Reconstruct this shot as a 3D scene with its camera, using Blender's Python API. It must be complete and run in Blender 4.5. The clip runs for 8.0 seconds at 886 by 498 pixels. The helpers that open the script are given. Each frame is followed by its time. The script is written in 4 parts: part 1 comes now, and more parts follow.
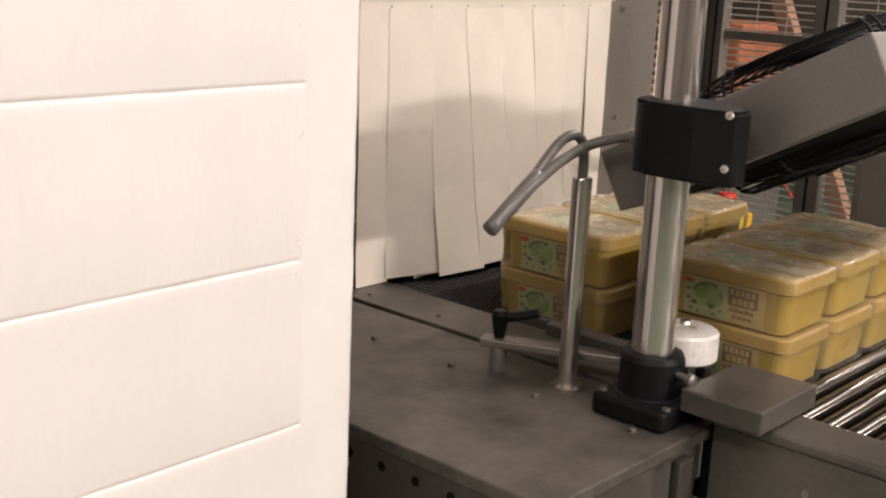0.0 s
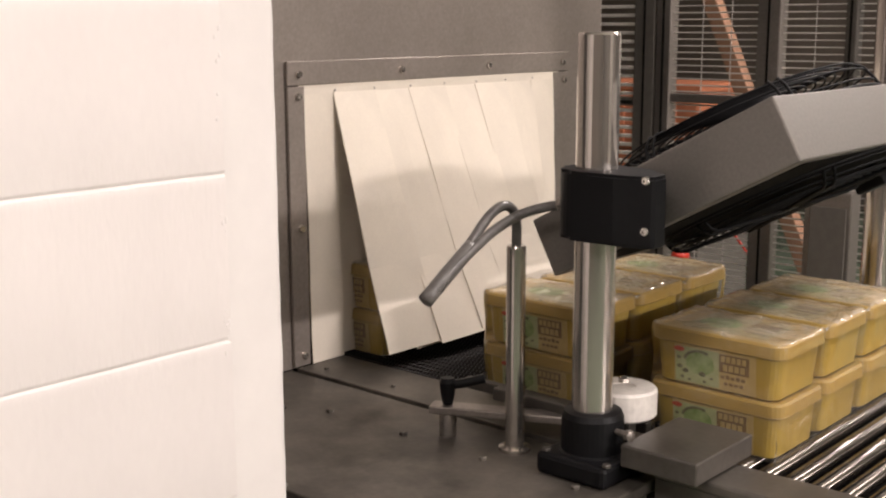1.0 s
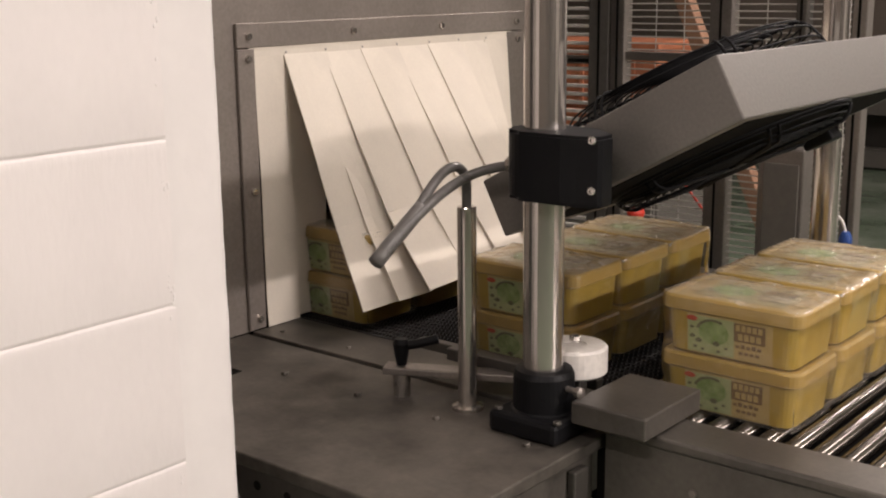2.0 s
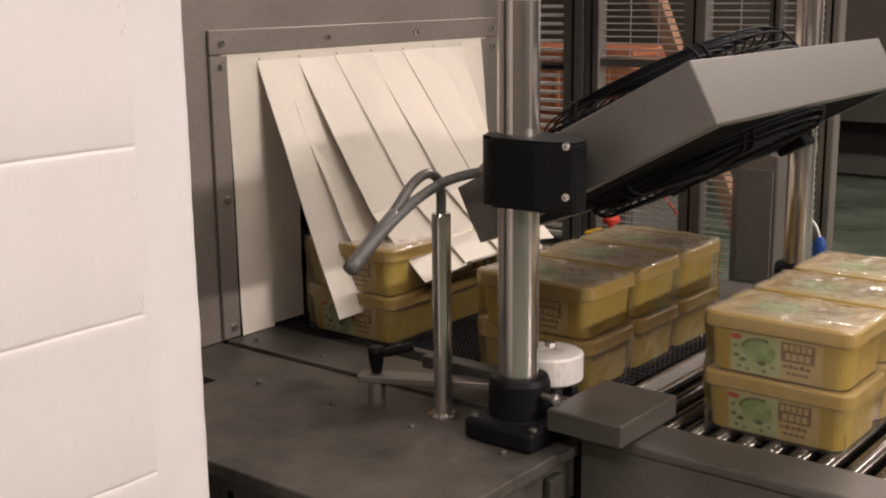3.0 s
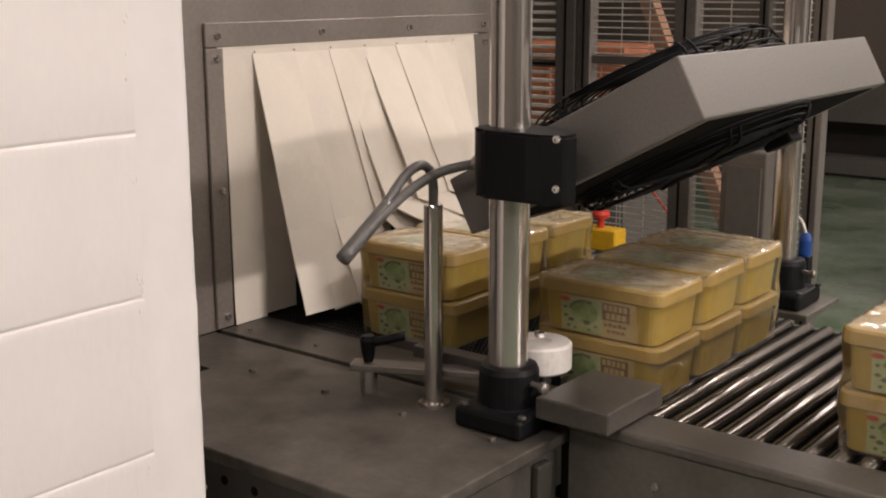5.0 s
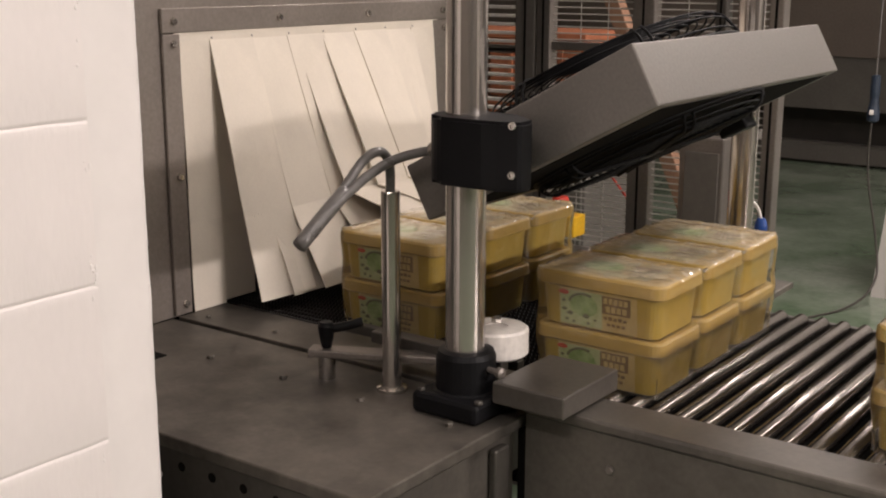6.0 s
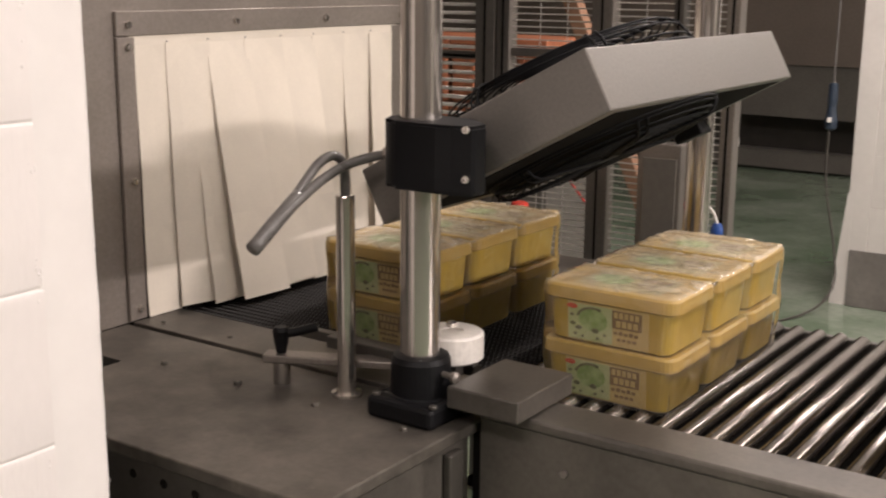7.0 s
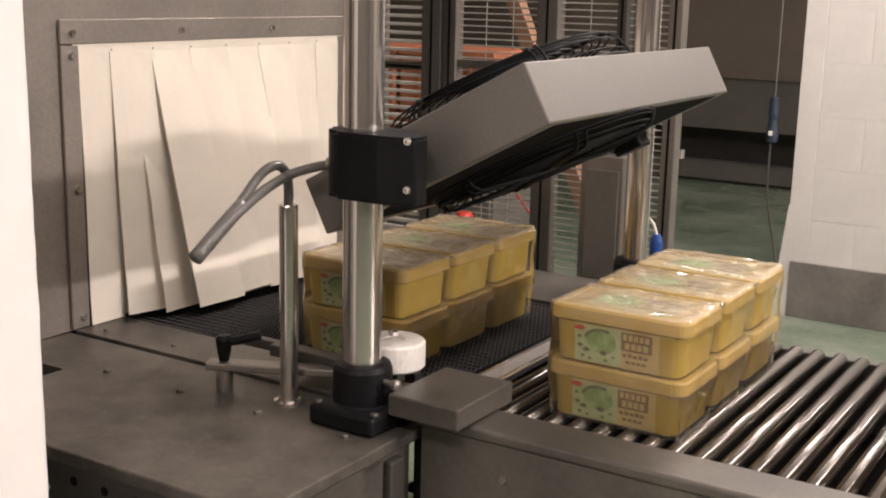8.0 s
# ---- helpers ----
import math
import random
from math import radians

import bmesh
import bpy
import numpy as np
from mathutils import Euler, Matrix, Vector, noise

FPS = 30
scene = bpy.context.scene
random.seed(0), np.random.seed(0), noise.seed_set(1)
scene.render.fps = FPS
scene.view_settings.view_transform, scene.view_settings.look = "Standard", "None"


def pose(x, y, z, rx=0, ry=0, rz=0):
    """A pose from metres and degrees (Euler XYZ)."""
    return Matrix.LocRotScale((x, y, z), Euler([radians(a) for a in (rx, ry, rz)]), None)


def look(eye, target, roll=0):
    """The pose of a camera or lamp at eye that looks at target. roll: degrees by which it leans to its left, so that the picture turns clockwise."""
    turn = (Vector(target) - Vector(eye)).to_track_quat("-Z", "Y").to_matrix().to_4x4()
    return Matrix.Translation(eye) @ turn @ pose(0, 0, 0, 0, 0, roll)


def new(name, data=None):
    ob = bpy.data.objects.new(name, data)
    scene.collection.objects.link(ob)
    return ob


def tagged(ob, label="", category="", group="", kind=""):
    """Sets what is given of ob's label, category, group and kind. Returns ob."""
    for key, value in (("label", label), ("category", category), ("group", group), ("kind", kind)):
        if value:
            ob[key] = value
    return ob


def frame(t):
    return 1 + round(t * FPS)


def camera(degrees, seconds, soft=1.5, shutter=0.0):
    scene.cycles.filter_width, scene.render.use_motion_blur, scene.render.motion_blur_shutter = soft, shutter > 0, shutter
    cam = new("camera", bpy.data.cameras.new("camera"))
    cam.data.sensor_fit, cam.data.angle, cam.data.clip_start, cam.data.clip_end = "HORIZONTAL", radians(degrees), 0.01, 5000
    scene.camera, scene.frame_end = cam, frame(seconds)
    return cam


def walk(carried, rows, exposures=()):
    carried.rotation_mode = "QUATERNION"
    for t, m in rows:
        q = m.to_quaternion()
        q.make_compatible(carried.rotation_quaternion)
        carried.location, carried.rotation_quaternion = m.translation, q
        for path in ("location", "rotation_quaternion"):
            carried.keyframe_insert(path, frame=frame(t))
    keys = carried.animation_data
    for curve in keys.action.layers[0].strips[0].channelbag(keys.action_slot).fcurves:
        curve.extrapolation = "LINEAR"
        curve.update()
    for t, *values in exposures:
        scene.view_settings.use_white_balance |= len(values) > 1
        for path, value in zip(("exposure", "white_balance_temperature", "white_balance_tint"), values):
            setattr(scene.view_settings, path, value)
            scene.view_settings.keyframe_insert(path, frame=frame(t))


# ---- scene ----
cam = camera(41.0, 8.0, soft=2.0, shutter=0.5)
PATH = [
    (0, (1.373, -1.302, 1.437), (0.079, 0.141, 0.946), 2.6),
    (0.5, (1.422, -1.282, 1.447), (0.113, 0.152, 0.968), 1.3),
    (1, (1.457, -1.303, 1.455), (0.159, 0.171, 1.078), -0.2),
    (1.5, (1.465, -1.309, 1.462), (0.19, 0.175, 1.047), -1.3),
    (1.7, (1.476, -1.297, 1.459), (0.224, 0.198, 1.018), -0.8),
    (2.8, (1.475, -1.29, 1.457), (0.248, 0.228, 1.023), -0.8),
    (3, (1.474, -1.286, 1.456), (0.257, 0.24, 1.024), -0.7),
    (3.5, (1.486, -1.298, 1.456), (0.269, 0.231, 1.031), -0.6),
    (4, (1.487, -1.302, 1.457), (0.291, 0.241, 1.026), -0.3),
    (4.2, (1.483, -1.308, 1.452), (0.276, 0.226, 1.015), -0.3),
    (5.3, (1.494, -1.309, 1.453), (0.293, 0.23, 1.016), 0.0),
    (5.5, (1.496, -1.305, 1.456), (0.308, 0.24, 1.005), 0.1),
    (6, (1.502, -1.308, 1.455), (0.348, 0.26, 0.995), 0.1),
    (6.5, (1.502, -1.307, 1.454), (0.347, 0.263, 1.005), 0.5),
    (7, (1.512, -1.299, 1.451), (0.405, 0.305, 1.003), 0.5),
    (7.5, (1.518, -1.301, 1.454), (0.471, 0.348, 1.023), 0.5),
    (8, (1.532, -1.311, 1.456), (0.494, 0.343, 1.025), 1.3),
]
walk(cam, [(t, look(eye, target, roll)) for t, eye, target, roll in PATH],
     exposures=[(0.0, 0.34), (0.5, 0.33), (1.0, 0.28), (1.5, 0.14), (3.0, -0.02), (4.0, -0.04), (5.5, -0.04), (6.0, 0.0), (6.5, 0.14), (7.0, 0.26), (7.5, 0.44), (8.0, 0.42)])

# ---- world and light ----
world = bpy.data.worlds.new("world")
scene.world = world
world.use_nodes = True
world.node_tree.nodes["Background"].inputs[0].default_value = (0.9, 0.82, 0.74, 1)
world.node_tree.nodes["Background"].inputs[1].default_value = 0.03


def area_lamp(name, eye, target, w, h, power, color):
    data = bpy.data.lights.new(name, "AREA")
    data.shape, data.size, data.size_y = "RECTANGLE", w, h
    data.energy, data.color = power, color
    ob = new(name, data)
    ob.matrix_world = look(eye, target)
    return ob


WARM = (1.0, 0.885, 0.850)
# each fitting throws its light down and, less, up to the ceiling
for x, y, w, d, power in ((2.4, 0.4, 0.16, 2.6, 46), (1.6, -2.6, 2.6, 0.16, 62), (2.3, 7.7, 0.16, 5.4, 150), (0.7, 2.7, 2.0, 0.16, 84)):
    area_lamp("ceiling_lamp", (x, y, 3.45), (x, y, 0), w, d, power, WARM)
    area_lamp("ceiling_uplight", (x, y, 3.57), (x, y, 5), w, d, power * 0.18, WARM)
# the flood light high on the far side of the hall
area_lamp("flood_lamp", (8.2, 0.5, 3.30), (0.4, 0.3, 1.0), 1.3, 0.28, 390, WARM)


# ---- materials ----
def material(name, color, rough=0.5, metal=0.0, vary=0.12, scale=6.0, grain=90.0, bump=0.05, second=None,
             stretch=(1, 1, 1), rough_vary=0.1, grit=0.35, transmission=0.0, per_object=0.0, coat=0.0, edge=(0.33, 0.67), shine=0.5):
    """A surface with variation at two scales, in metres."""
    m = bpy.data.materials.new(name)
    m.use_nodes = True
    nt = m.node_tree
    n, l = nt.nodes, nt.links
    b = n["Principled BSDF"]
    co = n.new("ShaderNodeTexCoord")
    mp = n.new("ShaderNodeMapping")
    mp.inputs["Scale"].default_value = stretch
    l.new(co.outputs["Object"], mp.inputs[0])
    big = n.new("ShaderNodeTexNoise")
    big.inputs["Scale"].default_value = scale
    big.inputs["Detail"].default_value = 5
    big.inputs["Roughness"].default_value = 0.6
    fine = n.new("ShaderNodeTexNoise")
    fine.inputs["Scale"].default_value = grain
    fine.inputs["Detail"].default_value = 3
    l.new(mp.outputs[0], big.inputs[0])
    l.new(mp.outputs[0], fine.inputs[0])
    ramp = n.new("ShaderNodeValToRGB")
    lo = second or tuple(c * (1 - vary) for c in color)
    hi = color if second else tuple(min(1, c * (1 + vary)) for c in color)
    ramp.color_ramp.elements[0].color = (*lo, 1)
    ramp.color_ramp.elements[1].color = (*hi, 1)
    ramp.color_ramp.elements[0].position, ramp.color_ramp.elements[1].position = edge
    l.new(big.outputs[0], ramp.inputs[0])
    mix = n.new("ShaderNodeMix")
    mix.data_type, mix.blend_type = "RGBA", "MULTIPLY"
    mix.inputs[0].default_value = grit
    l.new(ramp.outputs[0], mix.inputs[6])
    l.new(fine.outputs[0], mix.inputs[7])
    bright = n.new("ShaderNodeHueSaturation")
    bright.inputs["Value"].default_value = 1 + 0.5 * grit
    l.new(mix.outputs[2], bright.inputs["Color"])
    if per_object:
        info = n.new("ShaderNodeObjectInfo")
        rng = n.new("ShaderNodeMapRange")
        rng.inputs[3].default_value, rng.inputs[4].default_value = 1 + 0.5 * grit - per_object, 1 + 0.5 * grit + per_object
        l.new(info.outputs["Random"], rng.inputs[0])
        l.new(rng.outputs[0], bright.inputs["Value"])
    l.new(bright.outputs[0], b.inputs["Base Color"])
    rr = n.new("ShaderNodeMapRange")
    rr.inputs[3].default_value, rr.inputs[4].default_value = max(0.02, rough - rough_vary), min(1, rough + rough_vary)
    l.new(big.outputs[0], rr.inputs[0])
    l.new(rr.outputs[0], b.inputs["Roughness"])
    b.inputs["Metallic"].default_value = metal
    b.inputs["Specular IOR Level"].default_value = shine
    b.inputs["Transmission Weight"].default_value = transmission
    b.inputs["Coat Weight"].default_value = coat
    if bump:
        bp = n.new("ShaderNodeBump")
        bp.inputs["Strength"].default_value = bump
        bp.inputs["Distance"].default_value = 0.004
        l.new(fine.outputs[0], bp.inputs["Height"])
        l.new(bp.outputs[0], b.inputs["Normal"])
    return m


M_WALL = material("white_block_paint", (0.80, 0.75, 0.728), 0.40, vary=0.02, scale=3, grain=60, bump=0.10, per_object=0.012, grit=0.05)
M_WALL2 = material("white_plaster_band", (0.80, 0.758, 0.735), 0.38, vary=0.025, scale=9, grain=40, bump=0.12, grit=0.06)
# the pillar's white is set greyer than the near wall's
M_PILLAR = material("pillar_white_paint", (0.62, 0.585, 0.55), 0.5, vary=0.07, scale=2.2, grain=40, bump=0.10, per_object=0.012, grit=0.10)
M_SKIRT = material("grey_skirting_paint", (0.16, 0.145, 0.13), 0.6, vary=0.25, scale=4, grain=40, bump=0.1)
M_STEEL = material("brushed_stainless", (0.265, 0.238, 0.216), 0.40, 0.7, 0.14, 5, 160, 0.03, rough_vary=0.12)
M_TUNNEL = material("tunnel_sheet_steel", (0.30, 0.262, 0.232), 0.46, 0.5, 0.10, 3, 160, 0.03, rough_vary=0.10)
M_TABLE = material("worn_steel_plate", (0.190, 0.170, 0.145), 0.46, 0.45, 0.34, 6.0, 120, 0.05, second=(0.040, 0.036, 0.031), rough_vary=0.22, edge=(0.34, 0.66))
M_DARKSTEEL = material("grey_sheet_steel", (0.088, 0.080, 0.070), 0.45, 0.45, 0.16, 4, 120, 0.03)
M_PANEL = material("worn_panel_steel", (0.165, 0.149, 0.129), 0.40, 0.45, 0.3, 7, 120, 0.03, second=(0.090, 0.081, 0.071), rough_vary=0.15)
M_CHROME = material("polished_steel_tube", (0.58, 0.54, 0.50), 0.15, 0.88, 0.06, 3, 200, 0.015, stretch=(30, 30, 1), rough_vary=0.05)
M_ROLLER = material("ground_steel_roller", (0.22, 0.198, 0.176), 0.18, 0.88, 0.10, 8, 150, 0.02, per_object=0.10, rough_vary=0.04)
# the rollers are ground round and round, which draws a highlight out along their length
_n = M_ROLLER.node_tree.nodes
_axis = _n.new("ShaderNodeTangent")
_axis.direction_type, _axis.axis = "RADIAL", "Z"
M_ROLLER.node_tree.links.new(_axis.outputs[0], _n["Principled BSDF"].inputs["Tangent"])
_n["Principled BSDF"].inputs["Anisotropic"].default_value = 0.95
_n["Principled BSDF"].inputs["Anisotropic Rotation"].default_value = 0.25
M_BOX = material("grey_fan_casing_paint", (0.185, 0.169, 0.153), 0.42, 0.35, 0.04, 6, 220, 0.03)
M_BLACK = material("black_plastic", (0.005, 0.005, 0.006), 0.5, 0, 0.2, 10, 150, 0.05, shine=0.22)
M_WIRE = material("black_coated_wire", (0.006, 0.006, 0.007), 0.6, 0, 0.2, 30, 200, 0.0, shine=0.2)
M_BELT = material("dark_wire_belt", (0.018, 0.016, 0.015), 0.5, 0.6, 0.3, 12, 160, 0.1)
# near-black colour puts the shade of openings, gaps and recesses into the material
M_SHADE = material("painted_recess_shade", (0.008, 0.007, 0.006), 0.9, 0, 0.2, 6, 60, 0.05, shine=0.08)
M_WHITE = material("white_nylon", (0.78, 0.74, 0.69), 0.35, 0, 0.04, 10, 120, 0.03)
M_CABLE = material("grey_cable_sheath", (0.13, 0.122, 0.115), 0.30, 0, 0.15, 30, 150, 0.05)
M_FLOOR = material("green_floor_paint", (0.27, 0.305, 0.245), 0.20, 0, 0.2, 1.6, 30, 0.02, second=(0.11, 0.165, 0.10), rough_vary=0.12)
M_CURTAIN = material("cream_woven_curtain", (0.72, 0.655, 0.56), 0.62, 0, 0.05, 7, 260, 0.03, per_object=0.015, grit=0.10)
M_GALV = material("bright_galvanised_wire", (0.60, 0.565, 0.53), 0.4, 0.25, 0.1, 8, 100, 0.02)
# near-white tone carries the light that catches the louvres from behind
M_SLAT = material("lit_louvre_white", (0.84, 0.80, 0.75), 0.35, 0, 0.06, 8, 100, 0.02)
M_BROWN = material("brown_grey_panel", (0.185, 0.150, 0.125), 0.5, 0.1, 0.08, 2, 60, 0.03)
M_GREYP = material("grey_machine_panel", (0.15, 0.136, 0.12), 0.5, 0.2, 0.1, 2, 60, 0.03)
M_RED = material("red_plastic", (0.62, 0.045, 0.025), 0.35, 0, 0.06, 10, 80, 0.02)
M_YELLOW = material("yellow_plastic", (0.75, 0.43, 0.02), 0.4, 0, 0.06, 10, 80, 0.02)
M_BLUE = material("blue_plastic", (0.015, 0.07, 0.30), 0.35, 0, 0.06, 10, 80, 0.02)
M_NAVY = material("slate_blue_handle", (0.022, 0.034, 0.055), 0.45, 0, 0.1, 10, 80, 0.02)
M_ORANGE = material("orange_brick_crate", (0.36, 0.125, 0.06), 0.6, 0, 0.2, 8, 60, 0.05, per_object=0.2)
M_WOOD = material("brown_timber", (0.26, 0.14, 0.085), 0.6, 0, 0.2, 8, 60, 0.05)
M_TUB = material("golden_tub_plastic", (0.385, 0.265, 0.042), 0.42, 0, 0.06, 9, 90, 0.01, per_object=0.05, grit=0.12)
M_LID = material("amber_lid_plastic", (0.385, 0.262, 0.072), 0.40, 0, 0.06, 9, 90, 0.01, per_object=0.05, grit=0.12)
M_LABEL = material("pale_yellow_label", (0.47, 0.35, 0.14), 0.4, 0, 0.08, 30, 120, 0.01, grit=0.1)
M_PALEGREEN = material("pale_green_print", (0.45, 0.46, 0.25), 0.4, 0, 0.1, 40, 120, 0.01, second=(0.36, 0.40, 0.18), grit=0.1)
M_GREEN = material("pistachio_green_print", (0.17, 0.27, 0.06), 0.4, 0, 0.25, 60, 150, 0.01, second=(0.36, 0.43, 0.19))
M_NUT = material("dark_print", (0.15, 0.145, 0.07), 0.45, 0, 0.3, 60, 150, 0.01)
M_LOGO = material("brown_print", (0.21, 0.135, 0.062), 0.45, 0, 0.15, 40, 150, 0.01)
M_REDPRINT = material("red_print", (0.55, 0.09, 0.04), 0.45, 0, 0.15, 40, 150, 0.01)
M_TOPLABEL = material("pale_lid_label", (0.40, 0.32, 0.15), 0.4, 0, 0.25, 25, 120, 0.01, second=(0.32, 0.28, 0.12))
M_CONCRETE = material("cream_ceiling", (0.70, 0.66, 0.61), 0.7, 0, 0.06, 1, 20, 0.05)


def film_material(name, haze_lo, haze_hi, scale, depth, ior):
    """Clear shrink film: see-through, with a wrinkled glossy skin."""
    m = bpy.data.materials.new(name)
    m.use_nodes = True
    nt = m.node_tree
    n, l = nt.nodes, nt.links
    out = n["Material Output"]
    n.remove(n["Principled BSDF"])
    clear = n.new("ShaderNodeBsdfTransparent")
    clear.inputs[0].default_value = (0.99, 0.99, 0.985, 1)
    gloss = n.new("ShaderNodeBsdfGlossy")
    gloss.inputs["Roughness"].default_value = 0.07
    gloss.inputs[0].default_value = (1, 1, 1, 1)
    milk = n.new("ShaderNodeBsdfDiffuse")
    milk.inputs[0].default_value = (0.72, 0.66, 0.56, 1)
    fres = n.new("ShaderNodeFresnel")
    fres.inputs[0].default_value = ior
    co = n.new("ShaderNodeTexCoord")
    big = n.new("ShaderNodeTexNoise")
    big.inputs["Scale"].default_value = scale
    big.inputs["Detail"].default_value = 4
    big.inputs["Distortion"].default_value = 1.4
    crease = n.new("ShaderNodeTexNoise")
    crease.noise_type = "RIDGED_MULTIFRACTAL"
    crease.inputs["Scale"].default_value = scale * 0.5
    crease.inputs["Detail"].default_value = 3
    crease.inputs["Distortion"].default_value = 0.8
    l.new(co.outputs["Object"], crease.inputs[0])
    bump = n.new("ShaderNodeBump")
    bump.inputs["Strength"].default_value = 1.0
    bump.inputs["Distance"].default_value = depth
    l.new(co.outputs["Object"], big.inputs[0])
    l.new(crease.outputs[0], bump.inputs["Height"])
    l.new(bump.outputs[0], gloss.inputs["Normal"])
    haze = n.new("ShaderNodeMixShader")
    rng = n.new("ShaderNodeMapRange")
    rng.inputs[1].default_value, rng.inputs[2].default_value = 0.35, 0.8
    rng.inputs[3].default_value, rng.inputs[4].default_value = haze_lo, haze_hi
    l.new(big.outputs[0], rng.inputs[0])
    l.new(rng.outputs[0], haze.inputs[0])
    l.new(clear.outputs[0], haze.inputs[1])
    l.new(milk.outputs[0], haze.inputs[2])
    mix = n.new("ShaderNodeMixShader")
    l.new(fres.outputs[0], mix.inputs[0])
    l.new(haze.outputs[0], mix.inputs[1])
    l.new(gloss.outputs[0], mix.inputs[2])
    l.new(mix.outputs[0], out.inputs[0])
    return m


M_FILM = film_material("clear_shrink_film", 0.02, 0.09, 30, 0.004, 1.45)
# the top film's haze is whitened further to paint in reflected sheen
M_FILM_TOP = film_material("gathered_sheen_film", 0.20, 0.54, 26, 0.017, 1.6)
M_FILM_LOW = film_material("loose_shrink_film", 0.05, 0.16, 36, 0.009, 1.45)


# ---- building helpers ----
def mesh_of(bm, name, material=None, smooth=False):
    me = bpy.data.meshes.new(name)
    bmesh.ops.recalc_face_normals(bm, faces=bm.faces)
    bm.to_mesh(me)
    bm.free()
    if material:
        me.materials.append(material)
    if smooth:
        for p in me.polygons:
            p.use_smooth = True
    return me


def part(name, bm, material, parent=None, label="", smooth=False):
    """Links a bmesh as one mesh object, under a thing or a part."""
    ob = new(name, mesh_of(bm, name, material, smooth))
    if parent:
        ob.parent = parent
    if label:
        ob["label"] = label
    return ob


def thing(name, m, label, category, group="", kind=""):
    ob = new(name)
    ob.empty_display_size = 0.05
    ob.matrix_basis = m
    return tagged(ob, label, category, group, kind)


def add_box(bm, x0, y0, z0, x1, y1, z1, bevel=0.0, segments=2, m=None):
    made = bmesh.ops.create_cube(bm, size=1)["verts"]
    for v in made:
        v.co = Vector((x0 + (v.co.x + 0.5) * (x1 - x0), y0 + (v.co.y + 0.5) * (y1 - y0), z0 + (v.co.z + 0.5) * (z1 - z0)))
    if bevel:
        edges = list({e for v in made for e in v.link_edges})
        res = bmesh.ops.bevel(bm, geom=edges, offset=bevel, segments=segments, profile=0.5, affect="EDGES")
        made = list({v for f in res["faces"] for v in f.verts} | {v for v in made if v.is_valid})
    if m:
        bmesh.ops.transform(bm, matrix=m, verts=made)
    return bm


def box(x0, y0, z0, x1, y1, z1, bevel=0.0, segments=2, m=None):
    return add_box(bmesh.new(), x0, y0, z0, x1, y1, z1, bevel, segments, m)


def add_lathe(bm, profile, sides=28, m=None):
    """A turned body from (radius, z) pairs, closed at both ends."""
    rings = []
    for r, z in profile:
        rings.append([bm.verts.new((r * math.cos(2 * math.pi * i / sides), r * math.sin(2 * math.pi * i / sides), z)) for i in range(sides)])
    for a, b in zip(rings, rings[1:]):
        for i in range(sides):
            bm.faces.new((a[i], a[(i + 1) % sides], b[(i + 1) % sides], b[i]))
    bm.faces.new(rings[0][::-1])
    bm.faces.new(rings[-1])
    if m:
        bmesh.ops.transform(bm, matrix=m, verts=[v for ring in rings for v in ring])
    return bm


def lathe(profile, sides=28, m=None):
    return add_lathe(bmesh.new(), profile, sides, m)


def add_tube(bm, points, radius, sides=8, closed=False):
    """A round wire or hose swept along points."""
    pts = [Vector(p) for p in points]
    count = len(pts)
    rings, side = [], None
    for i, p in enumerate(pts):
        a = pts[(i - 1) % count] if closed or i else p
        b = pts[(i + 1) % count] if closed or i < count - 1 else p
        d = (b - a).normalized()
        if side is None:
            side = d.orthogonal().normalized()
        side = (side - d * side.dot(d)).normalized()
        up = d.cross(side)
        rings.append([bm.verts.new(p + radius * (math.cos(2 * math.pi * k / sides) * side + math.sin(2 * math.pi * k / sides) * up)) for k in range(sides)])
    pairs = list(zip(rings, rings[1:])) + ([(rings[-1], rings[0])] if closed else [])
    for a, b in pairs:
        for k in range(sides):
            bm.faces.new((a[k], a[(k + 1) % sides], b[(k + 1) % sides], b[k]))
    if not closed:
        bm.faces.new(rings[0][::-1])
        bm.faces.new(rings[-1])
    return bm


def tube(points, radius, sides=8, closed=False):
    return add_tube(bmesh.new(), points, radius, sides, closed)


def spline(points, steps=8):
    """Catmull-Rom points through the given ones."""
    p = [Vector(q) for q in points]
    p = [2 * p[0] - p[1]] + p + [2 * p[-1] - p[-2]]
    out = []
    for i in range(1, len(p) - 2):
        for s in range(steps):
            t = s / steps
            out.append(0.5 * (2 * p[i] + (p[i + 1] - p[i - 1]) * t + (2 * p[i - 1] - 5 * p[i] + 4 * p[i + 1] - p[i + 2]) * t * t
                              + (3 * p[i] - p[i - 1] - 3 * p[i + 1] + p[i + 2]) * t ** 3))
    return out + [p[-2]]


def bolt_head(m, r=0.007, h=0.006):
    return lathe([(r, 0), (r, h * 0.7), (r * 0.8, h)], 6, m)


TOP = 0.88          # height of the table and the conveyor


